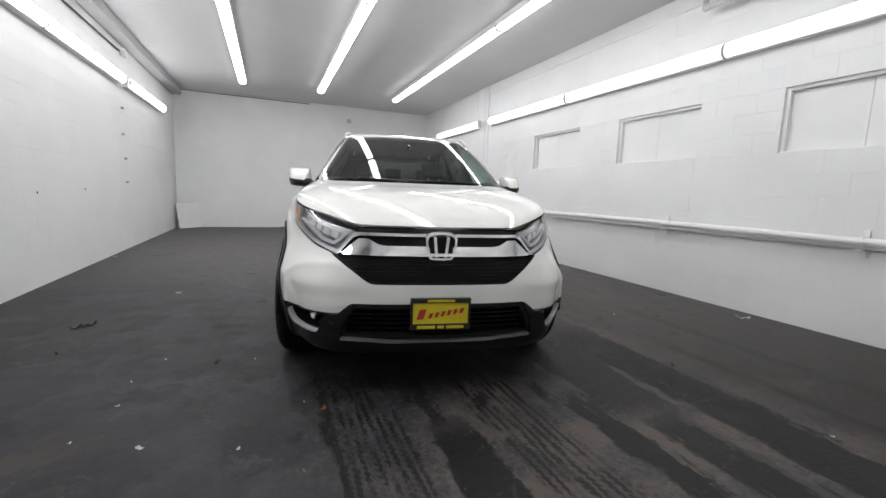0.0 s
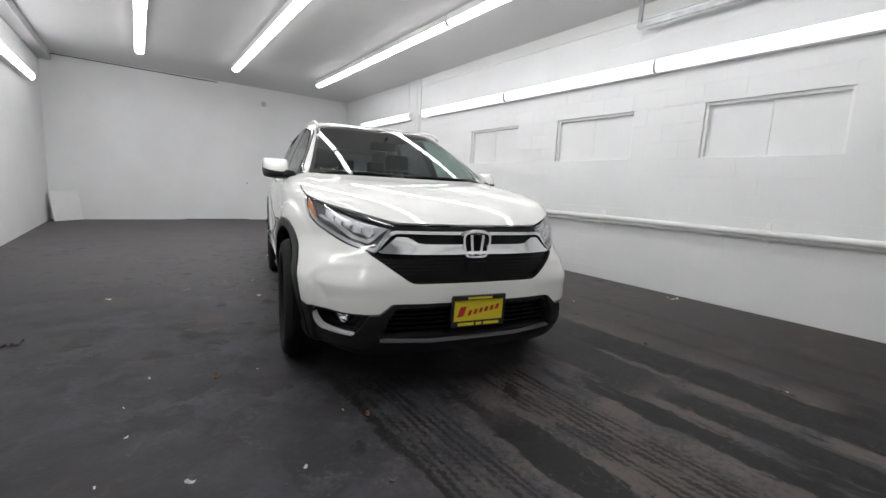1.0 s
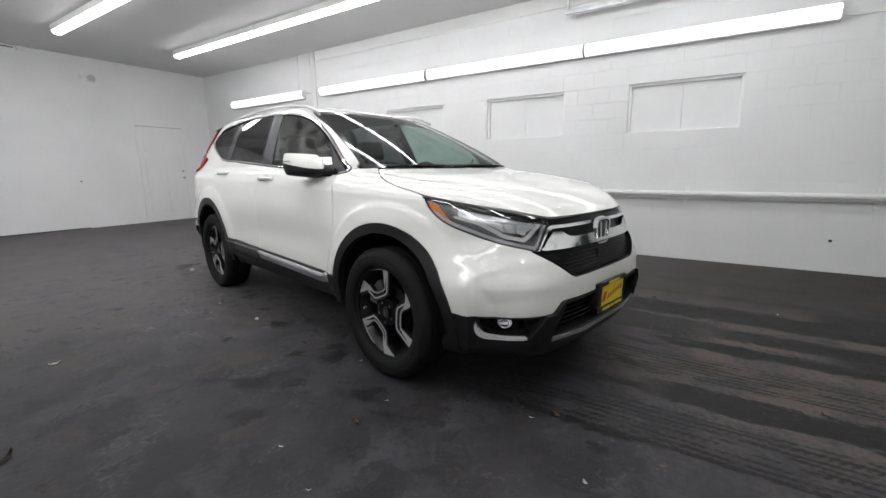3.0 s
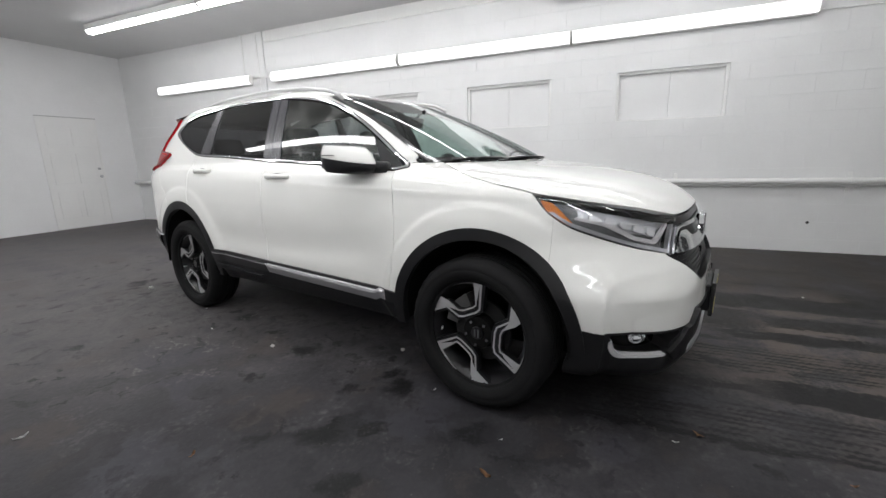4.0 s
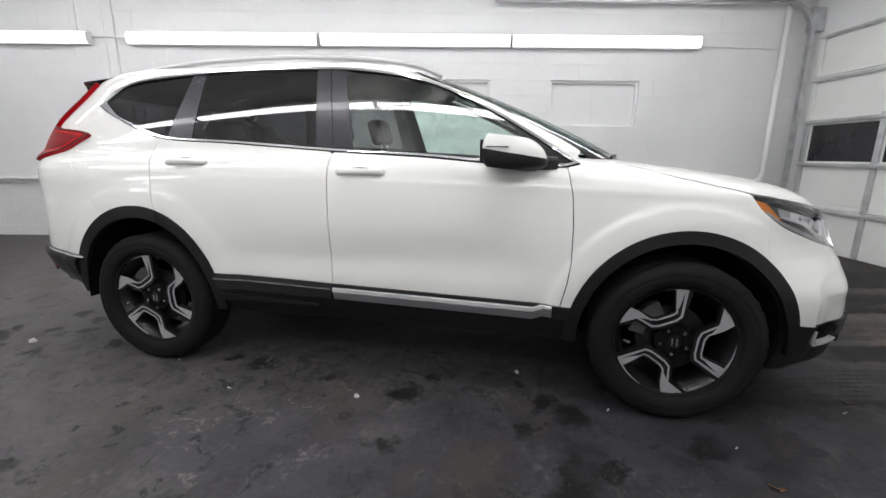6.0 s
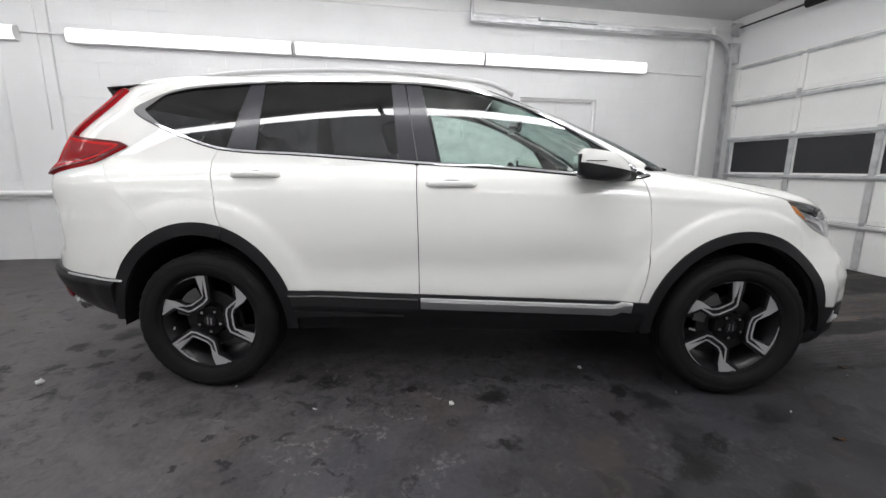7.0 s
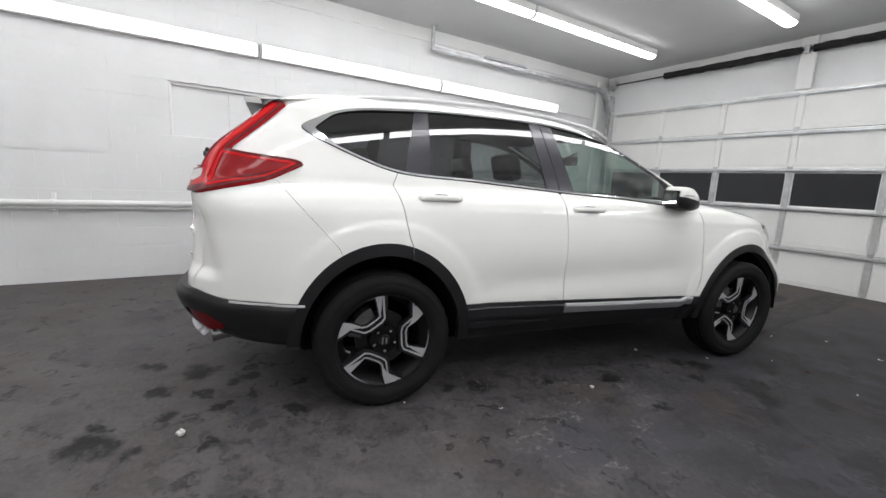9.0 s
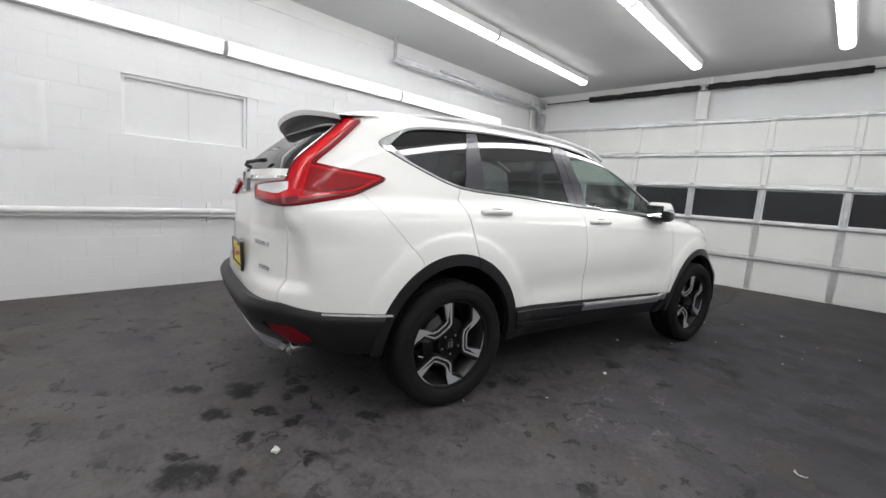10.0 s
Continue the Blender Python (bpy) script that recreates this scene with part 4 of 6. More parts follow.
def door_front(V):
    return seam_line(V[:, 2], ((.5, .808), (.6, .83), (.70, .842), (.85, .842), (.98, .832), (1.09, .808)))


def door_mid(V):
    return seam_line(V[:, 2], ((.5, -.277), (.82, -.282), (1.16, -.294)))


def door_rear(V):
    return seam_line(V[:, 2], ((.86, -1.235), (.90, -1.252), (1.05, -1.28), (1.16, -1.318), (1.23, -1.285)))


def tail_cut(V):
    return np.where(V[:, 0] < -1.5, poly_dist(ru(V), V[:, 2], TAILLAMP), -1.0)


def head_cut(V):
    return np.where(V[:, 0] > 1.2, poly_dist(cu(V), V[:, 2], HEADLAMP), -1.0)


def grille_cut(V):
    return np.where(V[:, 0] > 1.8, poly_dist(V[:, 1], V[:, 2], GRILLE), -1.0)


GAP = 0.0022
P0, F0 = body_sheet()
BODY = (P0, F0, vertex_normals(P0, F0))
UPPER = cut(cut(BODY, lambda V: V[:, 2] - white_edge(V)), lambda V: arch(V, 0.462))
LOWER = cut(cut(BODY, lambda V: white_edge(V) - V[:, 2] - 0.001), lambda V: arch(V, 0.445))

# glasshouse
ring = cut(cut(UPPER, dlo), lambda V: 0.017 + 0.035 * np.clip((-1.60 - V[:, 0]) / 0.12, 0, 1) - dlo(V))
wide = lambda V: 0.017 + 0.035 * np.clip((-1.60 - V[:, 0]) / 0.12, 0, 1)
panel("window_trim", shifted(cut(cut(ring, lambda V: dlo(V) - 0.0035), lambda V: wide(V) - 0.0035 - dlo(V)), 0.004), CHROME, "bright chrome window surround", rim=0.014)
panel("window_gasket", cut(ring, lambda V: 0.0032 - dlo(V)), LINER, "thin black gasket round the windows", rim=0.012)
panel("window_gasket", cut(ring, lambda V: dlo(V) - wide(V) + 0.0032), LINER, "thin black gasket round the windows", rim=0.012)
inner = shifted(cut(UPPER, lambda V: dlo(V) - 0.017 - 0.035 * np.clip((-1.60 - V[:, 0]) / 0.12, 0, 1)), -0.004)

inner = smooth_pane(inner, 1, lambda V: np.stack([V[:, 0] ** 0, V[:, 0], V[:, 2], V[:, 0] ** 2, V[:, 0] * V[:, 2], V[:, 2] ** 2, V[:, 0] ** 3, V[:, 0] ** 2 * V[:, 2]], 1))


def slant(V, za, xa, zb, xb):
    return V[:, 0] - (xa + (V[:, 2] - za) * (xb - xa) / (zb - za))


c0 = lambda V: slant(V, 1.545, -1.17, 1.231, -1.250)
c1 = lambda V: slant(V, 1.553, -1.09, 1.221, -1.103)
b0 = lambda V: slant(V, 1.559, -.438, 1.173, -.383)
b1 = lambda V: slant(V, 1.549, -.279, 1.160, -.189)
s0 = lambda V: slant(V, 1.25, .585, 1.10, .70)
panel("quarter_glass", cut(inner, lambda V: -c0(V)), PRIVACY, "dark tinted rear quarter glass", rim=0.004)
panel("pillar_cover", cut(cut(shifted(inner, 0.002), c0), lambda V: -c1(V)), PILLAR, "dark rear pillar cover")
panel("rear_door_glass", cut(cut(inner, c1), lambda V: -b0(V)), PRIVACY, "dark tinted rear door glass", rim=0.004)
for fa, fb in ((b0, lambda V: -(b0(V) * 0.52 + b1(V) * 0.48) - 0.002), (lambda V: b0(V) * 0.52 + b1(V) * 0.48 - 0.002, lambda V: -b1(V))):
    panel("pillar_cover", cut(cut(shifted(inner, 0.002), fa), fb), PILLAR, "dark centre pillar cover")
panel("front_door_glass", cut(cut(inner, b1), lambda V: -s0(V)), GLASS, "clear green front door glass", rim=0.004)
panel("mirror_sail", cut(shifted(inner, 0.001), s0), CLAD, "black corner piece behind the mirror")

frame_sheet = cut(UPPER, lambda V: -dlo(V) - 0.001)
ws = cut(frame_sheet, screen)
ws = smooth_pane(ws, 0, lambda V: np.stack([V[:, 2] ** 0, V[:, 2], V[:, 2] ** 2, V[:, 1] ** 2, V[:, 1] ** 2 * V[:, 2], V[:, 1] ** 4], 1))
panel("windscreen_border", shifted(cut(ws, lambda V: 0.022 - screen(V)), -0.003), GLOSSBLACK, "black edge of the windscreen", both=True, rim=0.004)
panel("windscreen", shifted(cut(ws, lambda V: screen(V) - 0.022), -0.003), SCREENGLASS, "clear windscreen", both=True, rim=0.004)
rest = cut(frame_sheet, lambda V: -screen(V) - 0.002)
rg = cut(rest, rear_glass)
panel("rear_window", shifted(rg, -0.003), PRIVACY, "dark tinted rear window", both=True, rim=0.004)
rest = cut(rest, lambda V: -rear_glass(V) - 0.002)
cowl = cut(cut(rest, lambda V: np.minimum.reduce([V[:, 2] - 1.128, 1.133 - V[:, 2], V[:, 0] - 0.84])), lambda V: 0.74 - V[:, 1])
panel("cowl", shifted(cowl, -0.02), CLAD, "black cowl below the windscreen", both=True, rim=0.02)
rest = cut(rest, lambda V: -np.minimum.reduce([V[:, 2] - 1.128, 1.133 - V[:, 2], V[:, 0] - 0.84, 0.74 - V[:, 1]]))

# bonnet, lamps, grille, tail
in_hood = lambda V: np.minimum.reduce([V[:, 2] - shut(V), V[:, 0] - 0.86, 1.1275 - V[:, 2]])
panel("bonnet", cut(rest, lambda V: in_hood(V) - 0.003), PAINT, both=True, rim=0.02)
rest = cut(rest, lambda V: -in_hood(V) - 0.003)
head = cut(rest, head_cut)
rest = cut(rest, lambda V: -head_cut(V) - 0.003)
grille_sheet = cut(rest, grille_cut)
rest = cut(rest, lambda V: -grille_cut(V) - 0.001)
tail = cut(rest, lambda V: tail_cut(V) - 0.001)
rest = cut(rest, lambda V: -tail_cut(V) - 0.003)
gate_side = lambda V: np.minimum(0.655 - 0.10 * np.clip(V[:, 2] - 1.2, 0, 1) - V[:, 1], np.minimum.reduce([-1.8 - V[:, 0], 1.535 - V[:, 2], ru(V) - np.interp(V[:, 2], (1.26, 1.276, 1.395, 1.54), (-9, 1.575, 1.465, 1.36))]))
panel("tailgate", cut(rest, lambda V: gate_side(V) - GAP), PAINT, both=True, rim=0.015)
rest = cut(rest, lambda V: -gate_side(V) - GAP)

# doors, wings, bumper skins
belt = lambda V: np.where(dlo(V) < 0, np.interp(V[:, 0], (-1.52, -1.27, -.822, -.288, .182, .462, .80, .9), (1.30, 1.217, 1.191, 1.155, 1.131, 1.108, 1.10, 1.10)), 2)
is_front = lambda V: np.minimum.reduce([door_front(V) - V[:, 0], V[:, 0] - door_mid(V), belt(V) - V[:, 2]])
is_rear = lambda V: np.minimum.reduce([door_mid(V) - V[:, 0], V[:, 0] - door_rear(V), belt(V) - V[:, 2]])
doors = panel("front_door", cut(rest, lambda V: is_front(V) - GAP), PAINT)
FRONT_DOOR = dict(zip((-1, 1), doors))
REAR_DOOR = dict(zip((-1, 1), panel("rear_door", cut(rest, lambda V: is_rear(V) - GAP), PAINT)))
rest = cut(rest, lambda V: -is_front(V) - GAP)
rest = cut(rest, lambda V: -is_rear(V) - GAP)
seal = lambda V: np.where(V[:, 0] > 1.2, V[:, 2] - np.interp(cu(V), (.745, 1.03, 1.32, 1.60, 2.2), (.987, .950, .919, .878, .8815)), -1)
for side_of in (1, -1):
    panel("bonnet_seal", shifted(between(rest, lambda V: seal(V) - 0.0003, lambda V: cu(V) - 0.77, lambda V: (V[:, 0] - 1.9) * side_of), -0.004), GLOSSBLACK, "black seal along the bonnet edge", rim=0.02)
rest = cut(rest, lambda V: -np.minimum(seal(V), cu(V) - 0.74) - 0.0003)
bumper = cut(rest, lambda V: np.minimum(V[:, 0] - 1.62, 0.90 - V[:, 2]) - 0.0003)
panel("front_bumper", bumper, PAINT, both=True, rim=0.008)
rest = cut(rest, lambda V: -np.minimum(V[:, 0] - 1.62, 0.90 - V[:, 2]) - 0.0003)
panel("front_wing", cut(rest, lambda V: np.minimum(V[:, 0] - 0.78, 1.2 - V[:, 2]) - 0.0005), PAINT, rim=0.012)
rest = cut(rest, lambda V: -np.minimum(V[:, 0] - 0.78, 1.2 - V[:, 2]) - 0.0005)
in_tail = lambda V: np.minimum.reduce([seam_line(V[:, 2], ((.6, -1.50), (.85, -1.598), (1.127, -1.848), (1.2, -1.9))) - V[:, 0], 1.16 - V[:, 2], V[:, 1] - 0.3])
panel("rear_bumper_skin", cut(rest, lambda V: in_tail(V) - 0.001), PAINT, rim=0.012)
rest = cut(rest, lambda V: -in_tail(V) - 0.001)
panel("body_shell", rest, PAINT, both=True, rim=0.012)

# dark inner shell behind the joints
behind = cut(cut(UPPER, lambda V: -dlo(V)), lambda V: -screen(V))
behind = cut(behind, lambda V: -rear_glass(V))
behind = cut(cut(behind, lambda V: -head_cut(V)), lambda V: -grille_cut(V))
panel("inner_shell", shifted(cut(behind, lambda V: 1.14 - V[:, 2]), -0.024), LINER, "black inner body shell", both=True, rim=0)
panel("pillar_lining", shifted(cut(behind, lambda V: V[:, 2] - 1.14), -0.024), HEADLINING, "grey pillar and roof lining", both=True, rim=0)


# ---- the car: cladding, lamps, wheels, fittings ----
# sill silver with the dark floor's reflection put into its colour
SHADED_SATIN = paint("shaded_silver_trim", (0.032, 0.032, 0.034), 0.36, 0.1, 120, 0.1, metal=0.5)


# wheel arch cladding, split at the rear door joint
for a in ARCHES:
    cx = a[0]
    rr = lambda V, a=a: arch_reach(V[:, 0], V[:, 2], a)
    band = between(BODY, lambda V: rr(V) - (0.437 - 0.032 * np.clip((.42 - V[:, 2]) / .12, 0, 1) * (V[:, 0] > cx) if cx > 0 else 0.431), lambda V: 0.490 - rr(V), lambda V: V[:, 2] - (np.where(V[:, 0] > cx, .25, .33) if cx > 0 else np.where(V[:, 0] < cx, .362, .33)), lambda V: V[:, 1] - 0.6)
    if cx > 0:
        panel("arch_cladding", shifted(band, 0.010), CLAD, "black plastic wheel arch cladding", rim=0.045)
    else:
        panel("arch_cladding", shifted(cut(band, lambda V: V[:, 0] + 1.232), 0.006), CLAD, "black plastic wheel arch cladding", rim=0.045)
        panel("arch_cladding", shifted(cut(band, lambda V: -1.236 - V[:, 0]), 0.006), CLAD, "black plastic wheel arch cladding", rim=0.045)

def belly(V):
    """Height of the lower edge of the bumpers."""
    return np.where(V[:, 0] > 1.3, np.interp(V[:, 0], (1.7, 2.0), (.245, .235)), np.where(V[:, 0] < -1.36, np.interp(ru(V), (.8, 1.2, 1.45, 1.7, 2.0), (.345, .36, .385, .385, .345)), .30))


LOW2 = cut(cut(LOWER, lambda V: arch(V, 0.488)), lambda V: V[:, 2] - belly(V))
side_low = between(LOW2, lambda V: V[:, 0] + 1.36, lambda V: 1.30 - V[:, 0])
panel("sill_cladding", shifted(cut(side_low, lambda V: V[:, 2] - 0.30), lambda V: 0.010 - 0.38 * np.clip(0.43 - V[:, 2], 0, 1)), CLAD, "black plastic sill cladding", rim=0.03)
def sill_edge(V, drop):
    """Height below the painted edge, with the step up to the wheel arch."""
    return white_edge(V) - drop + 0.022 * np.clip((V[:, 0] - .69) / .05, 0, 1)


strip = between(side_low, lambda V: V[:, 0] + 0.945, lambda V: 0.775 - V[:, 0], lambda V: sill_edge(V, .017) - V[:, 2], lambda V: V[:, 2] - sill_edge(V, .075))
front_strip = cut(strip, lambda V: V[:, 0] + 0.270)
rear_strip = cut(strip, lambda V: -0.284 - V[:, 0])
# one strip split in tones: highlight along the top, shade below, by material
panel("sill_trim", shifted(cut(front_strip, lambda V: V[:, 2] - sill_edge(V, .033)), 0.026), BRIGHTTRIM, "upper face of the sill strip, highlight put in as bright trim", rim=0.02)
panel("sill_trim", shifted(cut(front_strip, lambda V: sill_edge(V, .0335) - V[:, 2]), lambda V: 0.025 - 0.25 * np.clip(sill_edge(V, .0335) - V[:, 2], 0, 1)), SATIN, "satin silver sill strip", rim=0.02)
panel("sill_trim", shifted(cut(rear_strip, lambda V: V[:, 2] - sill_edge(V, .025)), 0.026), CHROME, "thin bright line of the sill strip", rim=0.02)
panel("sill_trim", shifted(cut(rear_strip, lambda V: sill_edge(V, .0255) - V[:, 2]), 0.020), SHADED_SATIN, "silver sill strip, darkened in colour for its shaded face", rim=0.02)
ledge = between(side_low, lambda V: V[:, 0] + 0.93, lambda V: -0.36 - V[:, 0], lambda V: sill_edge(V, .100 + .012 * np.clip((V[:, 0] + .93) / .5, 0, 1)) - V[:, 2], lambda V: V[:, 2] - sill_edge(V, .135 - .015 * np.clip((V[:, 0] + .93) / .5, 0, 1)))
panel("sill_ledge", shifted(ledge, 0.026), CLAD, "black sill ledge", rim=0.02)

# front lower bumper
INTAKE = [(-.2, .488), (.425, .488), (.462, .435), (.49, .338), (-.2, .338)]
FOGPOCKET = [(1.075, .447), (1.52, .447), (1.44, .400), (1.45, .350), (1.20, .345), (1.13, .360)]
front_low = cut(LOW2, lambda V: V[:, 0] - 1.30)
intake = lambda V: np.where(V[:, 0] > 1.8, poly_dist(V[:, 1], V[:, 2], INTAKE), -1.0)
pocket = lambda V: np.where(V[:, 0] > 1.5, poly_dist(cu(V), V[:, 2], FOGPOCKET), -1.0)
skid = lambda V: np.minimum.reduce([.318 + .014 * np.clip((V[:, 1] - .25) / .2, 0, 1) - V[:, 2], V[:, 2] - .305 - .012 * np.clip((V[:, 1] - .25) / .2, 0, 1), .50 - V[:, 1], V[:, 0] - 1.8])
skin = between(front_low, lambda V: -intake(V) - 0.001, lambda V: -pocket(V) - 0.001, lambda V: -skid(V) - 0.001)
panel("lower_front_bumper", shifted(skin, 0.004), CLAD, "black plastic lower bumper", both=True, rim=0.085)
# the two proud struts beside the intake
strut = between(front_low, lambda V: np.where(V[:, 0] > 1.8, poly_dist(V[:, 1], V[:, 2], [(.435, .507), (.485, .507), (.555, .45), (.605, .352), (.575, .315), (.497, .325), (.505, .36), (.475, .44)]), -1))
panel("bumper_strut", shifted(strut, 0.022), CLAD, "black plastic bumper strut", rim=0.03)
panel("intake_back", shifted(between(front_low, intake), -0.085), LINER, "black air intake", both=True, rim=0)
for z in (.365, .392, .419, .446, .473):
    panel("intake_slat", shifted(between(front_low, intake, lambda V: V[:, 2] - z + .005, lambda V: z + .005 - V[:, 2]), -0.03), GRILLEBLACK, both=True, rim=0.03)
panel("skid_plate", shifted(between(front_low, skid), 0.018), SATIN, "satin silver front skid strip", both=True, rim=0.03)
panel("fog_pocket", shifted(between(front_low, pocket), -0.078), GLOSSBLACK, "gloss black fog lamp pocket", rim=0)
ell = between(front_low, lambda V: np.where(V[:, 0] > 1.5, poly_dist(cu(V), V[:, 2], rounded([(1.066, .452), (1.077, .394), (1.119, .353), (1.20, .340), (1.42, .339), (1.43, .352), (1.215, .355), (1.14, .368), (1.10, .405), (1.082, .447)], 4, (0, 4, 5, 9))), -1))
panel("fog_trim", shifted(ell, 0.014), BRIGHTTRIM, "bright chrome strip below the fog lamp", rim=0.025)


def surface_at(sheet, u, z, fn, depth=0.0):
    """A point of a sheet by its cross coordinate and height, and the outward direction there."""
    V, F, N = sheet
    i = int(np.argmin((fn(V) - u) ** 2 + (V[:, 2] - z) ** 2))
    n = N[i] / np.linalg.norm(N[i])
    return Vector(V[i] + n * depth), Vector(n)


def turned_part(name, profile, at, axis, mat, parent=car, label="", n=24, mirror=True):
    """A turned part: (radius, along) profile round an axis, on both sides of the car."""
    for side in ((-1, 1) if mirror else (1,)):
        bm = bmesh.new()
        p, d = Vector((at[0], at[1] * side, at[2])), Vector((axis[0], axis[1] * side, axis[2])).normalized()
        q = d.to_track_quat("Z", "Y")
        rings = [[bm.verts.new(p + q @ Vector((r * math.cos(2 * math.pi * k / n), r * math.sin(2 * math.pi * k / n), h))) for k in range(n)] for r, h in profile]
        for a, b in zip(rings, rings[1:]):
            for k in range(n):
                bm.faces.new((a[k], a[(k + 1) % n], b[(k + 1) % n], b[k]))
        bm.faces.new(rings[-1])
        part(name, bm, mat, parent if not isinstance(parent, dict) else parent[side], label, smooth=True)


p, d = surface_at(front_low, 1.275, .402, cu, -0.055)
turned_part("fog_lamp", [(.036, -.02), (.036, .008), (.031, .011), (.028, .002), (.015, -.010), (.002, -.013)], p, d, CHROME, label="round chrome fog lamp")
turned_part("fog_lens", [(.031, .006), (.026, .012), (.012, .016), (.001, .017)], p, d, LAMPGLASS)

# headlamps
LAMPBOWL = paint("grey_lamp_housing", (0.12, 0.12, 0.124), 0.3, 0.3, 12, 0.0, metal=0.7, big=9)
HL = dict(zip((-1, 1), panel("headlamp", shifted(head, -0.055), LAMPBOWL, "headlamp with clear cover", rim=0)))
band_low = between(head, lambda V: head_cut(V) - 0.006, lambda V: 0.020 - head_cut(V), lambda V: 0.985 - 0.09 * (cu(V) - .7) - V[:, 2] - 0.05)
panel("lamp_bezel", shifted(band_low, -0.008), SATIN, "satin silver lamp bezel", parent=HL, rim=0.02)
guide = [(.93, .898), (1.10, .862), (1.20, .828), (1.28, .802), (1.43, .785), (1.475, .805), (1.56, .862), (1.54, .872), (1.455, .820), (1.42, .805), (1.29, .822), (1.22, .848), (1.12, .882), (.95, .912)]
panel("light_guide", shifted(between(head, lambda V: poly_dist(cu(V), V[:, 2], guide) - 0.0025), -0.022), WHITELAMP, "clear daytime light guide", parent=HL, rim=0.015)
upper_refl = between(head, lambda V: head_cut(V) - 0.012, lambda V: V[:, 2] - np.interp(cu(V), (.8, 1.1, 1.28, 1.42, 1.6), (.935, .89, .83, .82, .875)), lambda V: cu(V) - 0.97)
panel("reflector", shifted(upper_refl, -0.045), SATIN, "silver lamp reflector", parent=HL, rim=0)
panel("turn_signal", shifted(between(head, lambda V: head_cut(V) - 0.004, lambda V: poly_dist(cu(V), V[:, 2], [(.77, .975), (.838, .960), (.932, .876), (.905, .856), (.86, .882), (.80, .93)])), -0.012), AMBER, "amber side reflector", parent=HL, rim=0.01)
for k in range(5):
    u = 1.03 + .088 * k
    z = .912 - .016 * k
    cell = [(u, z + .012), (u + .068, z), (u + .060, z - .036), (u - .006, z - .024)]
    panel("led_cell", shifted(between(head, lambda V: poly_dist(cu(V), V[:, 2], cell)), -0.030), BRIGHTTRIM, "plated lamp cell", parent=HL, rim=0.016)
panel("lamp_cover", shifted(head, -0.002), LAMPGLASS, "clear headlamp cover", parent=HL, rim=0.003)

# grille
GB = panel("grille", shifted(grille_sheet, -0.026), GRILLEBLACK, "gloss black grille", both=True, rim=0)[0]
gy = lambda poly: (lambda V: poly_dist(V[:, 1], V[:, 2], poly))
panel("grille_top", shifted(between(grille_sheet, lambda V: V[:, 2] - .856, lambda V: .45 - V[:, 1]), -0.012), GRILLEBLACK, parent=GB, both=True, rim=0.03)
panel("grille_chrome", shifted(between(grille_sheet, gy([(-.2, .853), (.42, .853), (.458, .838), (.546, .752), (.540, .740), (.512, .742), (.440, .825), (.41, .837), (-.2, .837)])), 0.004), CHROME, "upper chrome grille bar", parent=GB, both=True, rim=0.03)
panel("grille_chrome", shifted(between(grille_sheet, gy([(.06, .790), (.28, .790), (.315, .795), (.365, .822), (.415, .822), (.468, .775), (.498, .745), (.06, .743)])), 0.002), CHROME, "broad chrome grille wing", parent=GB, rim=0.03)
panel("grille_chrome", shifted(between(grille_sheet, gy([(-.2, .757), (.495, .757), (.51, .741), (-.2, .741)])), 0.004), CHROME, "lower chrome grille bar", parent=GB, both=True, rim=0.03)
for k in range(7):
    z = .618 + k * .018
    panel("grille_slat", shifted(between(grille_sheet, lambda V: V[:, 2] - z + .003, lambda V: z + .003 - V[:, 2], lambda V: grille_cut(V) - 0.004), -0.022), GRILLEBLACK, parent=GB, both=True, rim=0.02)
part("sensor_cover", boxed(2.065, 2.104, -.06, .06, .625, .70, bevel=.008, segs=2), GRILLEBLACK, GB)
panel("grille_edge", shifted(between(grille_sheet, lambda V: .008 - grille_cut(V), lambda V: .745 - V[:, 2]), 0.0), GRILLEBLACK, parent=GB, both=True, rim=0.03)


def badge(at, s, parent, facing=1):
    """A chrome rounded frame with two uprights."""
    bm = bmesh.new()
    out = rounded([(-.072, .06), (.072, .06), (.066, -.05), (.045, -.066), (-.045, -.066), (-.066, -.05)], 5, ())
    inn = out * 0.85
    n = len(out)
    for front, back, mul in ((0.012, -0.008, 1),):
        vo = [bm.verts.new((front * facing, y * s, z * s)) for y, z in out]
        vi = [bm.verts.new((front * facing, y * s, z * s)) for y, z in inn]
        bo = [bm.verts.new((back * facing, y * s * 1.05, z * s * 1.05)) for y, z in out]
        bi = [bm.verts.new((back * facing, y * s, z * s)) for y, z in inn]
        for k in range(n):
            j = (k + 1) % n
            for q in ((vo[k], vo[j], vi[j], vi[k]), (bo[k], bo[j], vo[j], vo[k]), (vi[k], vi[j], bi[j], bi[k])):
                bm.faces.new(q)
    bmesh.ops.recalc_face_normals(bm, faces=bm.faces)
    for sy in (-1, 1):
        lo, hi = .016, .042
        extrude = [(sy * lo, -.054), (sy * (lo + .015), -.054), (sy * hi, .05), (sy * (hi - .015), .05)]
        extrude_profile(bm, [(a * s, b * s) for a, b in extrude], "x", -0.006 * facing, 0.012 * facing)
    ob = part("badge", bm, CHROME, parent, "chrome badge")
    ob.location = at
    return ob


badge((2.090, 0, .790), 1.0, GB)


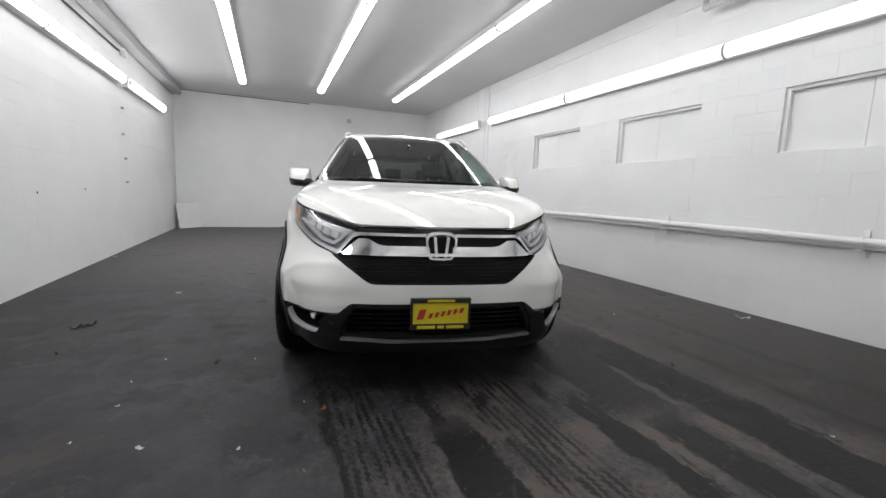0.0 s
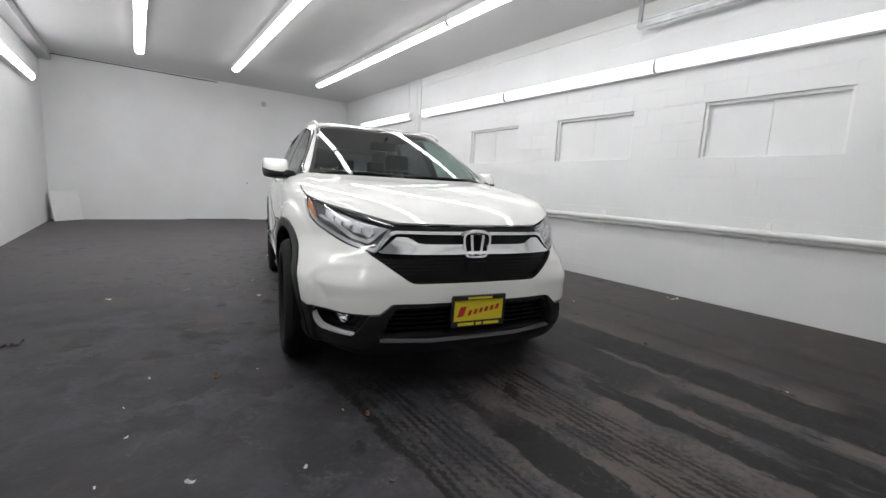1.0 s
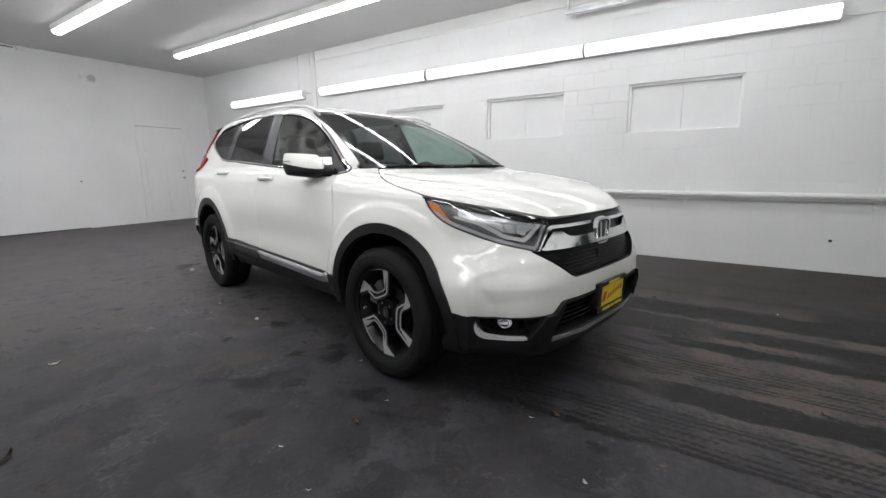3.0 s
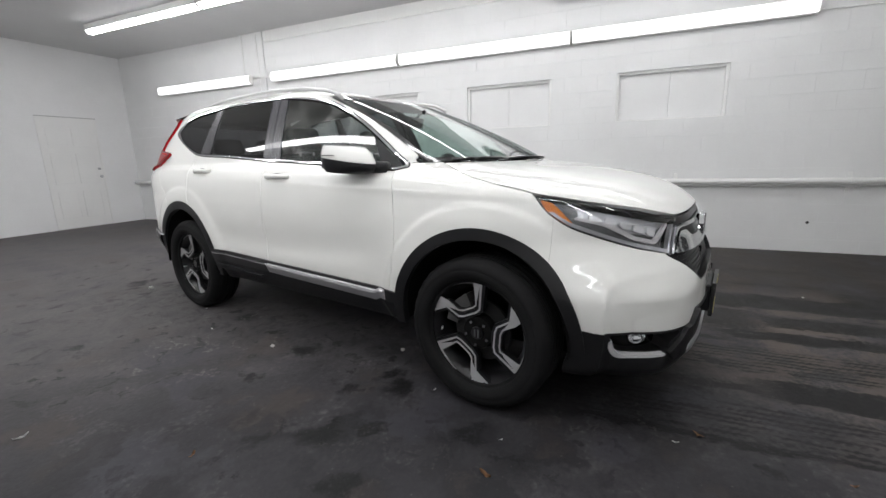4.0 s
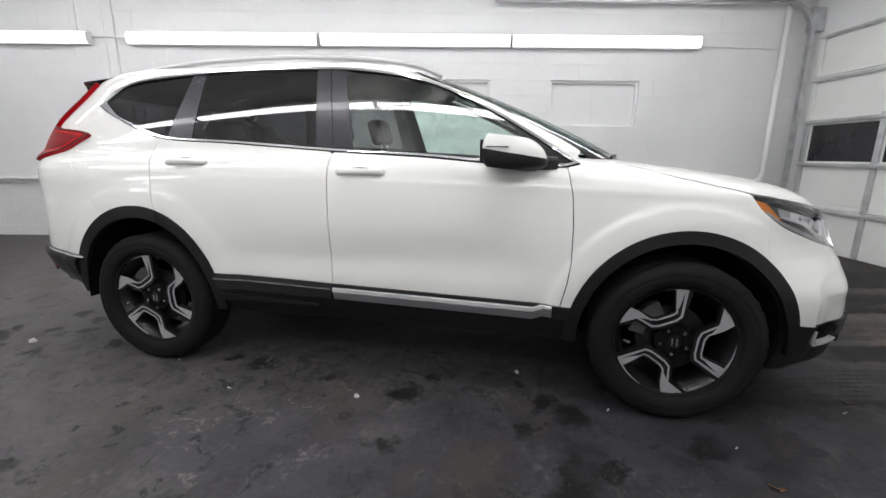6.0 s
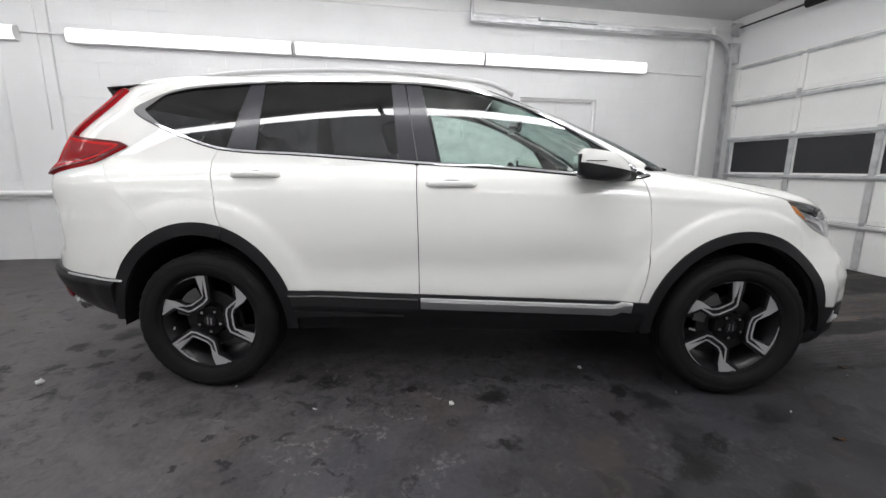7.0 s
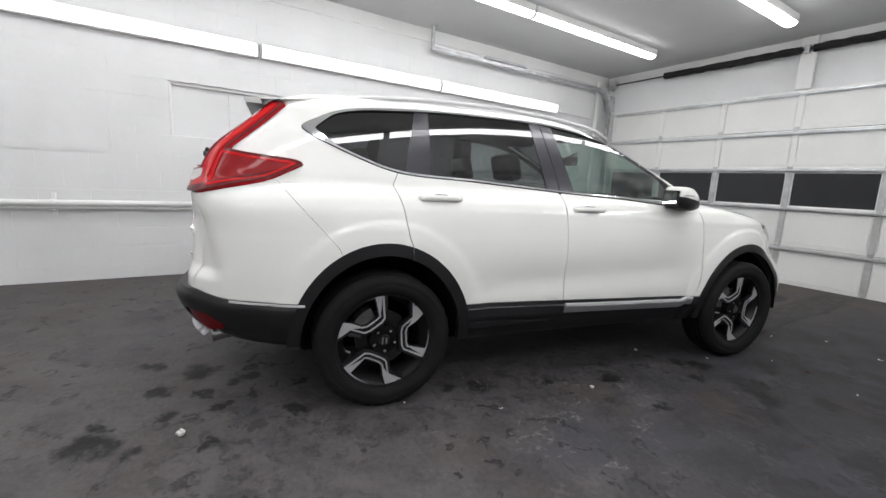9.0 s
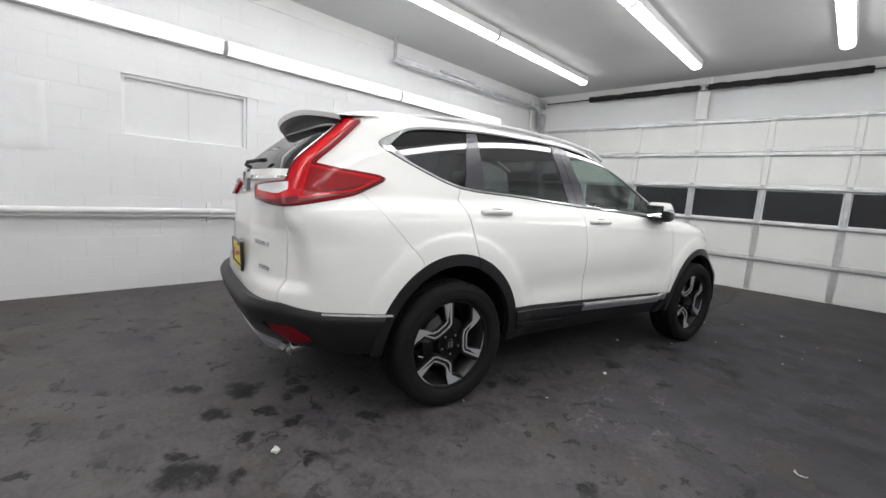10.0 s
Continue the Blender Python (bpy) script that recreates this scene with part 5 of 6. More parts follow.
def number_plate(at, tilt, facing, frame_mat):
    plate = part("number_plate", boxed(-.006, .004, -.152, .152, -.076, .076, bevel=.002), YELLOW, car, "yellow dealer plate with red script")
    plate.matrix_basis = pose(*at, 0, tilt, 0 if facing > 0 else 180) @ Matrix.Scale(0.93, 4)
    bm = bmesh.new()
    for a in ((-.164, .164, .062, .088), (-.164, .164, -.088, -.054), (-.164, -.152, -.054, .062), (.152, .164, -.054, .062)):
        box(bm, -.008, .010, *a, bevel=.002)
    part("plate_frame", bm, frame_mat, plate, "black plate frame")
    bm = bmesh.new()
    for k, w in enumerate((.052, .026, .026, .026, .026, .026, .030)):
        y = -.132 + (0 if k == 0 else .030 + k * .0335)
        h = .058 if k == 0 else .030
        z = -.030 + k * .0055
        extrude_profile(bm, [(y, z), (y + w * .72, z + .002), (y + w * .72 + h * .3, z + h), (y + h * .3, z + h - .002)], "x", .0045, .0055)
    part("script", bm, RED_INK, plate, "red bars of script")
    for a, b in ((-.128, -.030), (-.018, .018), (.030, .128)):
        part("line_of_print", boxed(.0105, .0115, a, b, -.079, -.063), YELLOW, plate)
    part("line_of_print", boxed(.0105, .0115, -.075, .075, .068, .081), YELLOW, plate)
    return plate


number_plate((2.170, -.006, .462), 2, 1, BLACK_INK)
part("plate_bracket", boxed(2.11, 2.164, -.15, .13, .40, .53, bevel=.006), CLAD, car)

# tail lamps
TL = dict(zip((-1, 1), panel("tail_lamp", shifted(tail, 0.018), REDLAMP, "red tail lamp", rim=0.03)))
rev = between(tail, lambda V: poly_dist(ru(V), V[:, 2], [(1.62, 1.186), (1.92, 1.162), (1.90, 1.142), (1.62, 1.128), (1.56, 1.15), (1.57, 1.19)]))
panel("reverse_lamp", shifted(rev, 0.021), WHITELAMP, "clear reversing lamp", parent=TL, rim=0.01)
dark_low = between(tail, lambda V: poly_dist(ru(V), V[:, 2], [(1.88, 1.10), (1.6, 1.087), (1.43, 1.102), (1.18, 1.155), (1.06, 1.218), (1.2, 1.185), (1.45, 1.125), (1.62, 1.105)]))
panel("lamp_shade", shifted(dark_low, 0.02), DARKRED, "dark red lower lens", parent=TL, rim=0.006)
lobe = lambda V: np.minimum(tail_cut(V), 1.485 - ru(V))
panel("light_guide", shifted(between(tail, lambda V: lobe(V) - .014, lambda V: .024 - lobe(V), lambda V: 1.27 - V[:, 2]), 0.022), BRIGHTRED, "bright red light guide", parent=TL, rim=0.006)
panel("lamp_shade", shifted(between(tail, lambda V: lobe(V) - .026, lambda V: 1.27 - V[:, 2]), 0.0195), DEEPRED, "deep red inner lens", parent=TL, rim=0.004)
glow = between(tail, lambda V: poly_dist(ru(V), V[:, 2], [(1.30, 1.515), (1.345, 1.52), (1.44, 1.39), (1.53, 1.27), (1.52, 1.15), (1.49, 1.15), (1.49, 1.27), (1.40, 1.385)]))
panel("light_guide", shifted(glow, 0.021), BRIGHTRED, "bright red light guide", parent=TL, rim=0.006)
# chrome bar, badge and marks on the tailgate
bar = between(BODY, lambda V: -1.9 - V[:, 0], lambda V: .585 - V[:, 1], lambda V: V[:, 2] - 1.194 - 0.012 * np.clip((V[:, 1] - .3) / .3, 0, 1), lambda V: 1.212 + 0.006 * np.clip((V[:, 1] - .3) / .3, 0, 1) - V[:, 2])
panel("tailgate_bar", shifted(bar, 0.016), CHROME, "bright chrome tailgate bar", both=True, rim=0.02)
badge((-2.272, 0, 1.185), 0.85, car, -1)
for y0, n, z in ((.37, 6, .888), (.45, 4, .772)):
    for side in (-1,):
        bm = bmesh.new()
        for k in range(n):
            y = (y0 + k * .030) * side
            p, d = surface_at(BODY, 0, z, lambda V: np.where(V[:, 0] < -1.9, (V[:, 1] - abs(y)), 9))
            box(bm, p.x - .006, p.x + .004, y - .011, y + .011, z - .011, z + .011, bevel=.002)
        part("model_mark", bm, CHROME, car, "small chrome bars of lettering")
number_plate((-2.318, 0, .765), 3, -1, BLACK_INK)

# rear bumper
rear_low = cut(LOW2, lambda V: -1.36 - V[:, 0])
REFL = [(1.70, .535), (1.45, .528), (1.325, .463), (1.45, .448), (1.60, .49)]
refl = lambda V: poly_dist(ru(V), V[:, 2], REFL)
rskid = lambda V: np.where(V[:, 1] < .64, np.minimum(V[:, 2] - np.interp(V[:, 1], (0, .45, .62), (.335, .345, .40)), np.interp(V[:, 1], (0, .45, .62), (.43, .43, .425)) - V[:, 2]), -1)
panel("rear_bumper", shifted(between(rear_low, lambda V: -refl(V) - .002, lambda V: -rskid(V) - .001), lambda V: 0.010 + 0.026 * np.clip((ru(V) - 1.5) / .35, 0, 1) + 0.016 * np.clip((white_edge(V) - V[:, 2]) / .03, 0, 1) * np.clip(1 - (white_edge(V) - V[:, 2] - .05) / .07, 0, 1) - 0.035 * np.clip((white_edge(V) - V[:, 2] - .12) / .10, 0, 1.2)), CLAD, "black plastic rear bumper", both=True, rim=0.055)
panel("rear_reflector", shifted(between(rear_low, refl), 0.014), DARKRED, "dark red bumper reflector", rim=0.01)
panel("rear_skid_plate", shifted(between(rear_low, rskid), 0.022), SATIN, "satin silver rear skid strip", both=True, rim=0.03)
chr_line = between(BODY, lambda V: -1.755 - V[:, 0], lambda V: 1.28 - ru(V), lambda V: white_edge(V) - V[:, 2] - .002, lambda V: V[:, 2] - white_edge(V) + .010)
panel("bumper_trim", shifted(chr_line, 0.018), BRIGHTTRIM, "thin chrome line on the rear bumper", rim=0.015)
TIPSTEEL = paint("sooty_exhaust_steel", (0.48, 0.48, 0.49), 0.22, 0.25, 40, 0.05, metal=0.9)
turned_part("exhaust_tip", [(.036, .0), (.041, .115), (.044, .125), (.038, .125), (.034, .03), (.001, .02)], (-2.06, .61, .404), (-1, .15, -.12), TIPSTEEL, label="dull steel exhaust tip")

# liners, floor pan
bm = bmesh.new()
box(bm, -1.78, 1.88, -.62, .62, .24, .30, bevel=.03)
box(bm, -1.6, 1.6, -.5, .5, .20, .24, bevel=.015)
part("floor_pan", bm, LINER, car)
for cx, cz in (WF, WR):
    for side in (-1, 1):
        bm = bmesh.new()
        tall, wide_ = (.444, .424) if cx > 0 else (.460, .417)
        a = [bm.verts.new((cx + wide_ * math.cos(t), side * .868, cz + tall * math.sin(t))) for t in np.linspace(-.04, math.pi + .04, 40)]
        b = [bm.verts.new((cx + wide_ * math.cos(t), side * .45, cz + tall * math.sin(t))) for t in np.linspace(-.04, math.pi + .04, 40)]
        c = bm.verts.new((cx, side * .45, cz))
        for k in range(39):
            bm.faces.new((a[k], a[k + 1], b[k + 1], b[k]))
            bm.faces.new((b[k], b[k + 1], c))
        part("wheel_liner", bm, LINER, car, smooth=True)


# ---- wheels ----
DARKDISC = paint("dull_brake_iron", (0.03, 0.03, 0.03), 0.45, 0.2, 40, 0.1, metal=0.7)
CALIPER = paint("grey_caliper", (0.10, 0.10, 0.10), 0.4, 0.2, 40, 0.1, metal=0.4)


def ring_mesh(profile, n=72, closed=True):
    """(radius, y) profile turned round the wheel's axis y."""
    bm = bmesh.new()
    rings = [[bm.verts.new((r * math.cos(2 * math.pi * k / n), y, r * math.sin(2 * math.pi * k / n))) for k in range(n)] for r, y in profile]
    pairs = list(zip(rings, rings[1:])) + ([(rings[-1], rings[0])] if closed else [])
    for a, b in pairs:
        for k in range(n):
            bm.faces.new((a[k], a[(k + 1) % n], b[(k + 1) % n], b[k]))
    bmesh.ops.recalc_face_normals(bm, faces=bm.faces)
    return bm


R0 = 0.258   # rim radius to the lip


def spoke_band(points, width, y0, y1, closed=False):
    """A flat band along a line in the wheel's plane, from depth y0 to y1."""
    bm = bmesh.new()
    P = [Vector((x, z)) for x, z in points]
    left, right = [], []
    for i, p in enumerate(P):
        d0 = (P[i] - P[i - 1]).normalized() if i else (P[1] - P[0]).normalized()
        d1 = (P[i + 1] - P[i]).normalized() if i < len(P) - 1 else d0
        t = (d0 + d1).normalized()
        nrm = Vector((-t.y, t.x)) / max(0.5, math.sqrt((1 + d0.dot(d1)) / 2))
        w = width[i] if isinstance(width, (list, tuple)) else width
        left.append(p + nrm * w / 2)
        right.append(p - nrm * w / 2)
    out = left + right[::-1]
    m = len(left)
    f = [bm.verts.new((p.x, y0, p.y)) for p in out]
    b = [bm.verts.new((p.x, y1, p.y)) for p in out]
    for i in range(m - 1):
        bm.faces.new((f[i], f[i + 1], f[2 * m - 2 - i], f[2 * m - 1 - i]))
        bm.faces.new((b[i], b[2 * m - 1 - i], b[2 * m - 2 - i], b[i + 1]))
    for i in range(2 * m):
        j = (i + 1) % (2 * m)
        bm.faces.new((f[i], b[i], b[j], f[j]))
    bmesh.ops.recalc_face_normals(bm, faces=bm.faces)
    return bm


def pol(r, a):
    return (r * math.cos(radians(a)), r * math.sin(radians(a)))


def wheel_at(m, phase):
    w = part("wheel", ring_mesh([(.222, .10), (R0 - .004, .092), (R0, -.062), (R0 - .003, -.075), (R0 - .012, -.075), (.218, -.04), (.205, .0), (.205, .09)]), RIMBLACK, car, "black alloy wheel with machined faces", smooth=True)
    w.data.set_sharp_from_angle(angle=radians(40))
    w.matrix_basis = m
    # tyre with shoulder blocks and grooves
    prof = [(.243, .085), (.262, .108), (.300, .117), (.330, .112), (.346, .098), (.3575, .082)]
    for g in (.055, .02, -.02, -.055):
        prof += [(.3575, g + .006), (.349, g + .005), (.349, g - .005), (.3575, g - .006)]
    prof += [(.3575, -.082), (.346, -.098), (.330, -.112), (.312, -.1165), (.306, -.1145), (.300, -.117), (.268, -.110), (.259, -.101), (.255, -.090), (.243, -.085)]
    bm = ring_mesh(prof, 108)
    for v in bm.verts:
        r = math.hypot(v.co.x, v.co.z)
        if r > .344 and abs(v.co.y) > .08:
            k = round(math.atan2(v.co.z, v.co.x) / (2 * math.pi) * 108)
            if k % 3 == 0:
                s = (r - .0045) / r
                v.co.x, v.co.z = v.co.x * s, v.co.z * s
    t = part("tyre", bm, RUBBER, w, "black rubber tyre", smooth=True)
    t.data.set_sharp_from_angle(angle=radians(35))
    part("lip", ring_mesh([(R0 - .001, -.0765), (R0 - .005, -.0785), (R0 - .008, -.0765)], 72), MACHINED, w, "thin bright rim edge", smooth=True)
    part("hub", rod(bmesh.new(), (0, -.02, 0), (0, -.062, 0), .084, 30, .074), LINER, w)
    for k in range(3):
        s = phase + 120 * k
        line = [pol(R0 - .006, s), pol(.46 * R0, s - 2), pol(.385 * R0, s + 8), pol(.375 * R0, s + 50), pol(.45 * R0, s + 62), pol(.74 * R0, s + 64), pol(R0 - .008, s + 80)]
        wide = [.046, .034, .032, .032, .034, .034, .040]
        part("spoke", spoke_band(line, wide, -.0725, -.045), RIMBLACK, w)
        part("spoke_face", spoke_band(line, [.013, .0085, .008, .008, .008, .008, .011], -.0745, -.0726), MACHINED, w, "machined silver spoke face")
        inner = [pol(R0 - .010, s + 9), pol(.52 * R0, s + 7), pol(.47 * R0, s + 16), pol(.465 * R0, s + 44), pol(.54 * R0, s + 54), pol(.78 * R0, s + 57), pol(R0 - .010, s + 73)]
        part("spoke_face", spoke_band(inner, [.008, .0065, .0065, .0065, .0065, .0065, .007], -.0705, -.066), MACHINED, w, "machined silver spoke face")
        part("spoke", spoke_band(inner, [.020, .016, .014, .014, .016, .014, .020], -.0655, -.04), RIMBLACK, w)
        part("spoke_face", spoke_band([pol(R0 - .008, a) for a in np.linspace(s + 82, s + 118, 10)], .008, -.0755, -.07), MACHINED, w, "machined silver spoke face")
        part("spoke_face", spoke_band([pol(.955 * R0, a) for a in np.linspace(s + 7, s + 42, 8)], [.022, .021, .019, .016, .013, .010, .007, .004], -.0735, -.0681), MACHINED, w, "machined silver spoke face")
        part("spoke_face", spoke_band([pol(R0 - .006, s + 5), pol(.78 * R0, s + 5), pol(.60 * R0, s + 6)], [.036, .018, .004], -.0735, -.0681), MACHINED, w, "machined silver spoke face")
        part("spoke_face", spoke_band([pol(R0 - .006, s + 68), pol(.76 * R0, s + 60), pol(.56 * R0, s + 54)], [.074, .030, .004], -.0735, -.0681), MACHINED, w, "machined silver spoke face")
    part("centre_cap", rod(bmesh.new(), (0, -.066, 0), (0, -.0745, 0), .031, 24, .029), RIMBLACK, w)
    bm = bmesh.new()
    for x in (-.009, .009):
        box(bm, x - .0045, x + .0045, -.0765, -.0745, -.018, .018)
    part("cap_mark", bm, CHROME, w)
    for k in range(5):
        x, z = pol(.0571, phase + 36 + 72 * k)
        part("wheel_nut", rod(bmesh.new(), (x, -.06, z), (x, -.076, z), .010, 6, .008), CHROME, w)
    x, z = pol(.20, phase + 100)
    part("valve", rod(bmesh.new(), (x, -.06, z), (x * .93, -.085, z * .93), .005, 8), MACHINED, w)
    part("brake_disc", ring_mesh([(.145, .0), (.145, -.022), (.07, -.022), (.07, .0)], 48), DARKDISC, w, "dark brake disc")
    arc = [pol(.152, a) for a in np.linspace(112, 172, 9)]
    part("brake_caliper", spoke_band(arc, .062, -.045, .03), CALIPER, w, "grey brake caliper")
    return w


for (cx, cz), ph, y in ((WF, 84, .785), (WR, 93, .772)):
    wheel_at(pose(cx, -y, .357), ph)
    wheel_at(pose(cx, y, .357, 0, 0, 180), ph)


# ---- mirrors, handles, rails, spoiler, wipers ----
def door_mirror(side):
    # rounded shell from stacked outlines, nose forwards
    def shell(z0, z1, rows, grow=0.0):
        bm = bmesh.new()
        rings = []
        for k in range(rows + 1):
            t = k / rows
            z = z0 + (z1 - z0) * t
            f = math.sqrt(max(0.02, 1 - ((z - 1.165) / 0.088) ** 2 * (0.85 if z > 1.165 else 1.35)))
            ring = []
            for j in range(28):
                a = 2 * math.pi * j / 28
                c, s = math.cos(a), math.sin(a)
                n = 2.3 if c > 0 else 3.4
                q = (abs(c) ** n + abs(s) ** n) ** (-1 / n)
                x = .520 + (.185 if c > 0 else .075) * c * q * (f ** .8 if c > 0 else f ** .5)
                y = .900 + .089 * s * q * (0.70 + 0.30 * f) - (.02 * c * q if c > 0 else 0)
                x -= .30 * (y - .905) * (0.9 if c > 0 else 0.3)
                ring.append(bm.verts.new((x, y * side, z - .11 * max(0, x - .47) - .08 * (x - .46) * max(0, 1 - abs(z - 1.167) / .085))))
            rings.append(ring)
        for a, b in zip(rings, rings[1:]):
            for j in range(28):
                bm.faces.new((a[j], a[(j + 1) % 28], b[(j + 1) % 28], b[j]))
        bm.faces.new(rings[0][::-1])
        bm.faces.new(rings[-1])
        bmesh.ops.recalc_face_normals(bm, faces=bm.faces)
        return bm
    at = Matrix.Translation((.006, 0, -.010))
    cap = part("door_mirror", shell(1.180, 1.247, 8), PAINT, FRONT_DOOR[side], "white door mirror with black base", smooth=True)
    cap.data.set_sharp_from_angle(angle=radians(50))
    cap.matrix_basis = at @ Matrix.Translation((0, 0, 1.165)) @ Matrix.Diagonal((1, 1, .90, 1)) @ Matrix.Translation((0, 0, -1.165))
    base = part("mirror_base", shell(1.100, 1.178, 8), CLAD, cap, "black mirror base", smooth=True)
    base.data.set_sharp_from_angle(angle=radians(50))
    bm = bmesh.new()
    sweep(bm, [(.58, .87 * side, 1.135), (.66, .835 * side, 1.120), (.75, .80 * side, 1.112)], .034, 12)
    part("mirror_arm", bm, CLAD, cap, smooth=True)
    def pane(y0, y1, z0, z1, off, thick):
        prof = [(.443 - .10 * (y - .905) - off - t, y * side) for t, ys in ((0, (y0, y1)), (thick, (y1, y0))) for y in ys]
        return extrude_profile(bmesh.new(), prof, "z", z0, z1)
    part("mirror_surround", pane(.836, .962, 1.118, 1.220, -.014, .013), CLAD, cap, "black mirror surround")
    part("mirror_glass", pane(.843, .955, 1.124, 1.214, -.001, .003), MIRROR, cap, "mirror glass")
    part("mirror_indicator", boxed(.465, .555, .981 * side - .010, .981 * side + .006, 1.186, 1.190, bevel=.0015), GLOSSBLACK, cap)


for side in (-1, 1):
    door_mirror(side)


def door_handle(x, y, z, parent, side):
    bm = bmesh.new()
    pts = [(x - .115, (y - .004) * side, z - .006), (x - .095, (y + .014) * side, z - .003), (x - .05, (y + .021) * side, z), (x + .05, (y + .021) * side, z), (x + .095, (y + .014) * side, z - .002), (x + .115, (y - .004) * side, z - .004)]
    sweep(bm, pts, .013, 10)
    for v in bm.verts:
        v.co.z = z + (v.co.z - z) * 1.15
    h = part("door_handle", bm, PAINT, parent, "white door handle", smooth=True)
    # flat dark ellipsoid whose colour gives the shade of the grip recess
    bm = bmesh.new()
    bmesh.ops.create_uvsphere(bm, u_segments=20, v_segments=10, radius=1)
    for v in bm.verts:
        v.co = (x + v.co.x * .075, (y + .002 + v.co.y * .006) * side, z - .004 + v.co.z * .022)
    part("handle_cup", bm, PILLAR, h, "grip recess, its shade put in as a dark colour", smooth=True)


for side in (-1, 1):
    door_handle(-.125, .841, 1.066, FRONT_DOOR[side], side)
    door_handle(-1.075, .822, 1.104, REAR_DOOR[side], side)
    # roof rail
    keys = ((.20, 1.532), (.12, 1.576), (0.0, 1.604), (-.3, 1.640), (-.7, 1.657), (-1.1, 1.650), (-1.5, 1.618), (-1.68, 1.590), (-1.78, 1.556))
    xs = np.linspace(.20, -1.78, 40)
    zs = pchip([-k[0] for k in keys], [k[1] for k in keys], -xs)
    ys = np.interp(-xs, (-.2, .1, .5, 1.3, 1.78), (.555, .532, .522, .520, .510))
    bm = bmesh.new()
    sweep(bm, [(x, y * side, z - .014) for x, y, z in zip(xs, ys, zs)], .0125, 10)
    part("roof_rail", bm, RAIL, car, "satin silver roof rail", smooth=True)

bm = bmesh.new()
N_S = 25
top, edge, und, root_ = [], [], [], []
for k in range(N_S):
    y = -.565 + 1.13 * k / (N_S - 1)
    q = (y / .565) ** 2
    top.append(bm.verts.new((-1.70 + .02 * q, y, 1.619 - .050 * q)))
    edge.append(bm.verts.new((-2.045 + .10 * q * q, y, 1.598 - .052 * q)))
    und.append(bm.verts.new((-2.035 + .10 * q * q, y, 1.572 - .050 * q)))
for k in range(N_S - 1):
    bm.faces.new((top[k], top[k + 1], edge[k + 1], edge[k]))
    bm.faces.new((edge[k], edge[k + 1], und[k + 1], und[k]))
bmesh.ops.recalc_face_normals(bm, faces=bm.faces)
sp = part("rear_spoiler", bm, PAINT, car, "white roof spoiler", smooth=True)
sp.data.set_sharp_from_angle(angle=radians(40))
bm = bmesh.new()
a, b, c = [], [], []
for k in range(N_S):
    y = -.56 + 1.12 * k / (N_S - 1)
    q = (y / .565) ** 2
    a.append(bm.verts.new((-2.032 + .10 * q * q, y, 1.5715 - .050 * q)))
    b.append(bm.verts.new((-1.97 + .06 * q, y, 1.515 - .035 * q)))
    c.append(bm.verts.new((-1.80, y, 1.54 - .03 * q)))
for k in range(N_S - 1):
    bm.faces.new((a[k], a[k + 1], b[k + 1], b[k]))
    bm.faces.new((b[k], b[k + 1], c[k + 1], c[k]))
bmesh.ops.recalc_face_normals(bm, faces=bm.faces)
part("spoiler_underside", bm, CLAD, sp, "black underside of the spoiler", smooth=True)

rim_red = between(tail, lambda V: 0.013 - tail_cut(V))
panel("lamp_edge", shifted(rim_red, 0.0205), DARKRED, "dark red edge of the lamp", parent=TL, rim=0.006)

# wipers
bm = bmesh.new()
sweep(bm, [(-2.245, .02, 1.262), (-2.275, .01, 1.275), (-2.27, -.02, 1.292), (-2.235, -.16, 1.300), (-2.225, -.26, 1.300)], .011, 8)
part("rear_wiper", bm, CLAD, car, "black rear wiper", smooth=True)
for y0, y1 in ((.52, -.06), (-.10, -.60)):
    bm = bmesh.new()
    V = ws[0]
    pts = []
    for t in np.linspace(0, 1, 9):
        y = y0 + (y1 - y0) * t
        z = 1.137 + .010 * math.sin(math.pi * t)
        i = int(np.argmin((V[:, 1] - abs(y)) ** 2 + (V[:, 2] - z) ** 2))
        pts.append((V[i][0] + .006, y, z))
    sweep(bm, pts, .006, 6)
    part("wiper", bm, CLAD, car, "black windscreen wiper", smooth=True)


# ---- inside the car ----
def soft_block(x0, x1, y0, y1, z0, z1, r=.04):
    return boxed(x0, x1, y0, y1, z0, z1, bevel=r, segs=3)


def car_seat(y, parent):
    seat = part("car_seat", soft_block(-.30, .24, y - .25, y + .25, .50, .66), SEAT, parent, "dark leather front seat", smooth=True)
    bk = part("backrest", soft_block(-.08, .08, -.25, .25, 0, .60), SEAT, seat, smooth=True)
    bk.matrix_basis = pose(-.25, y, .60, 0, -16, 0)
    for sy in (-1, 1):
        bo = part("bolster", soft_block(-.07, .11, sy * .25 - .045, sy * .25 + .045, .04, .50, .03), SEAT, seat, smooth=True)
        bo.matrix_basis = bk.matrix_basis
    hr = part("headrest", soft_block(-.05, .05, -.13, .13, .64, .82, .045), SEAT, seat, smooth=True)
    hr.matrix_basis = bk.matrix_basis
    st = part("headrest_post", rod(rod(bmesh.new(), (0, -.06, .58), (0, -.06, .68), .008, 8), (0, .06, .58), (0, .06, .68), .008, 8), STEEL, seat)
    st.matrix_basis = bk.matrix_basis


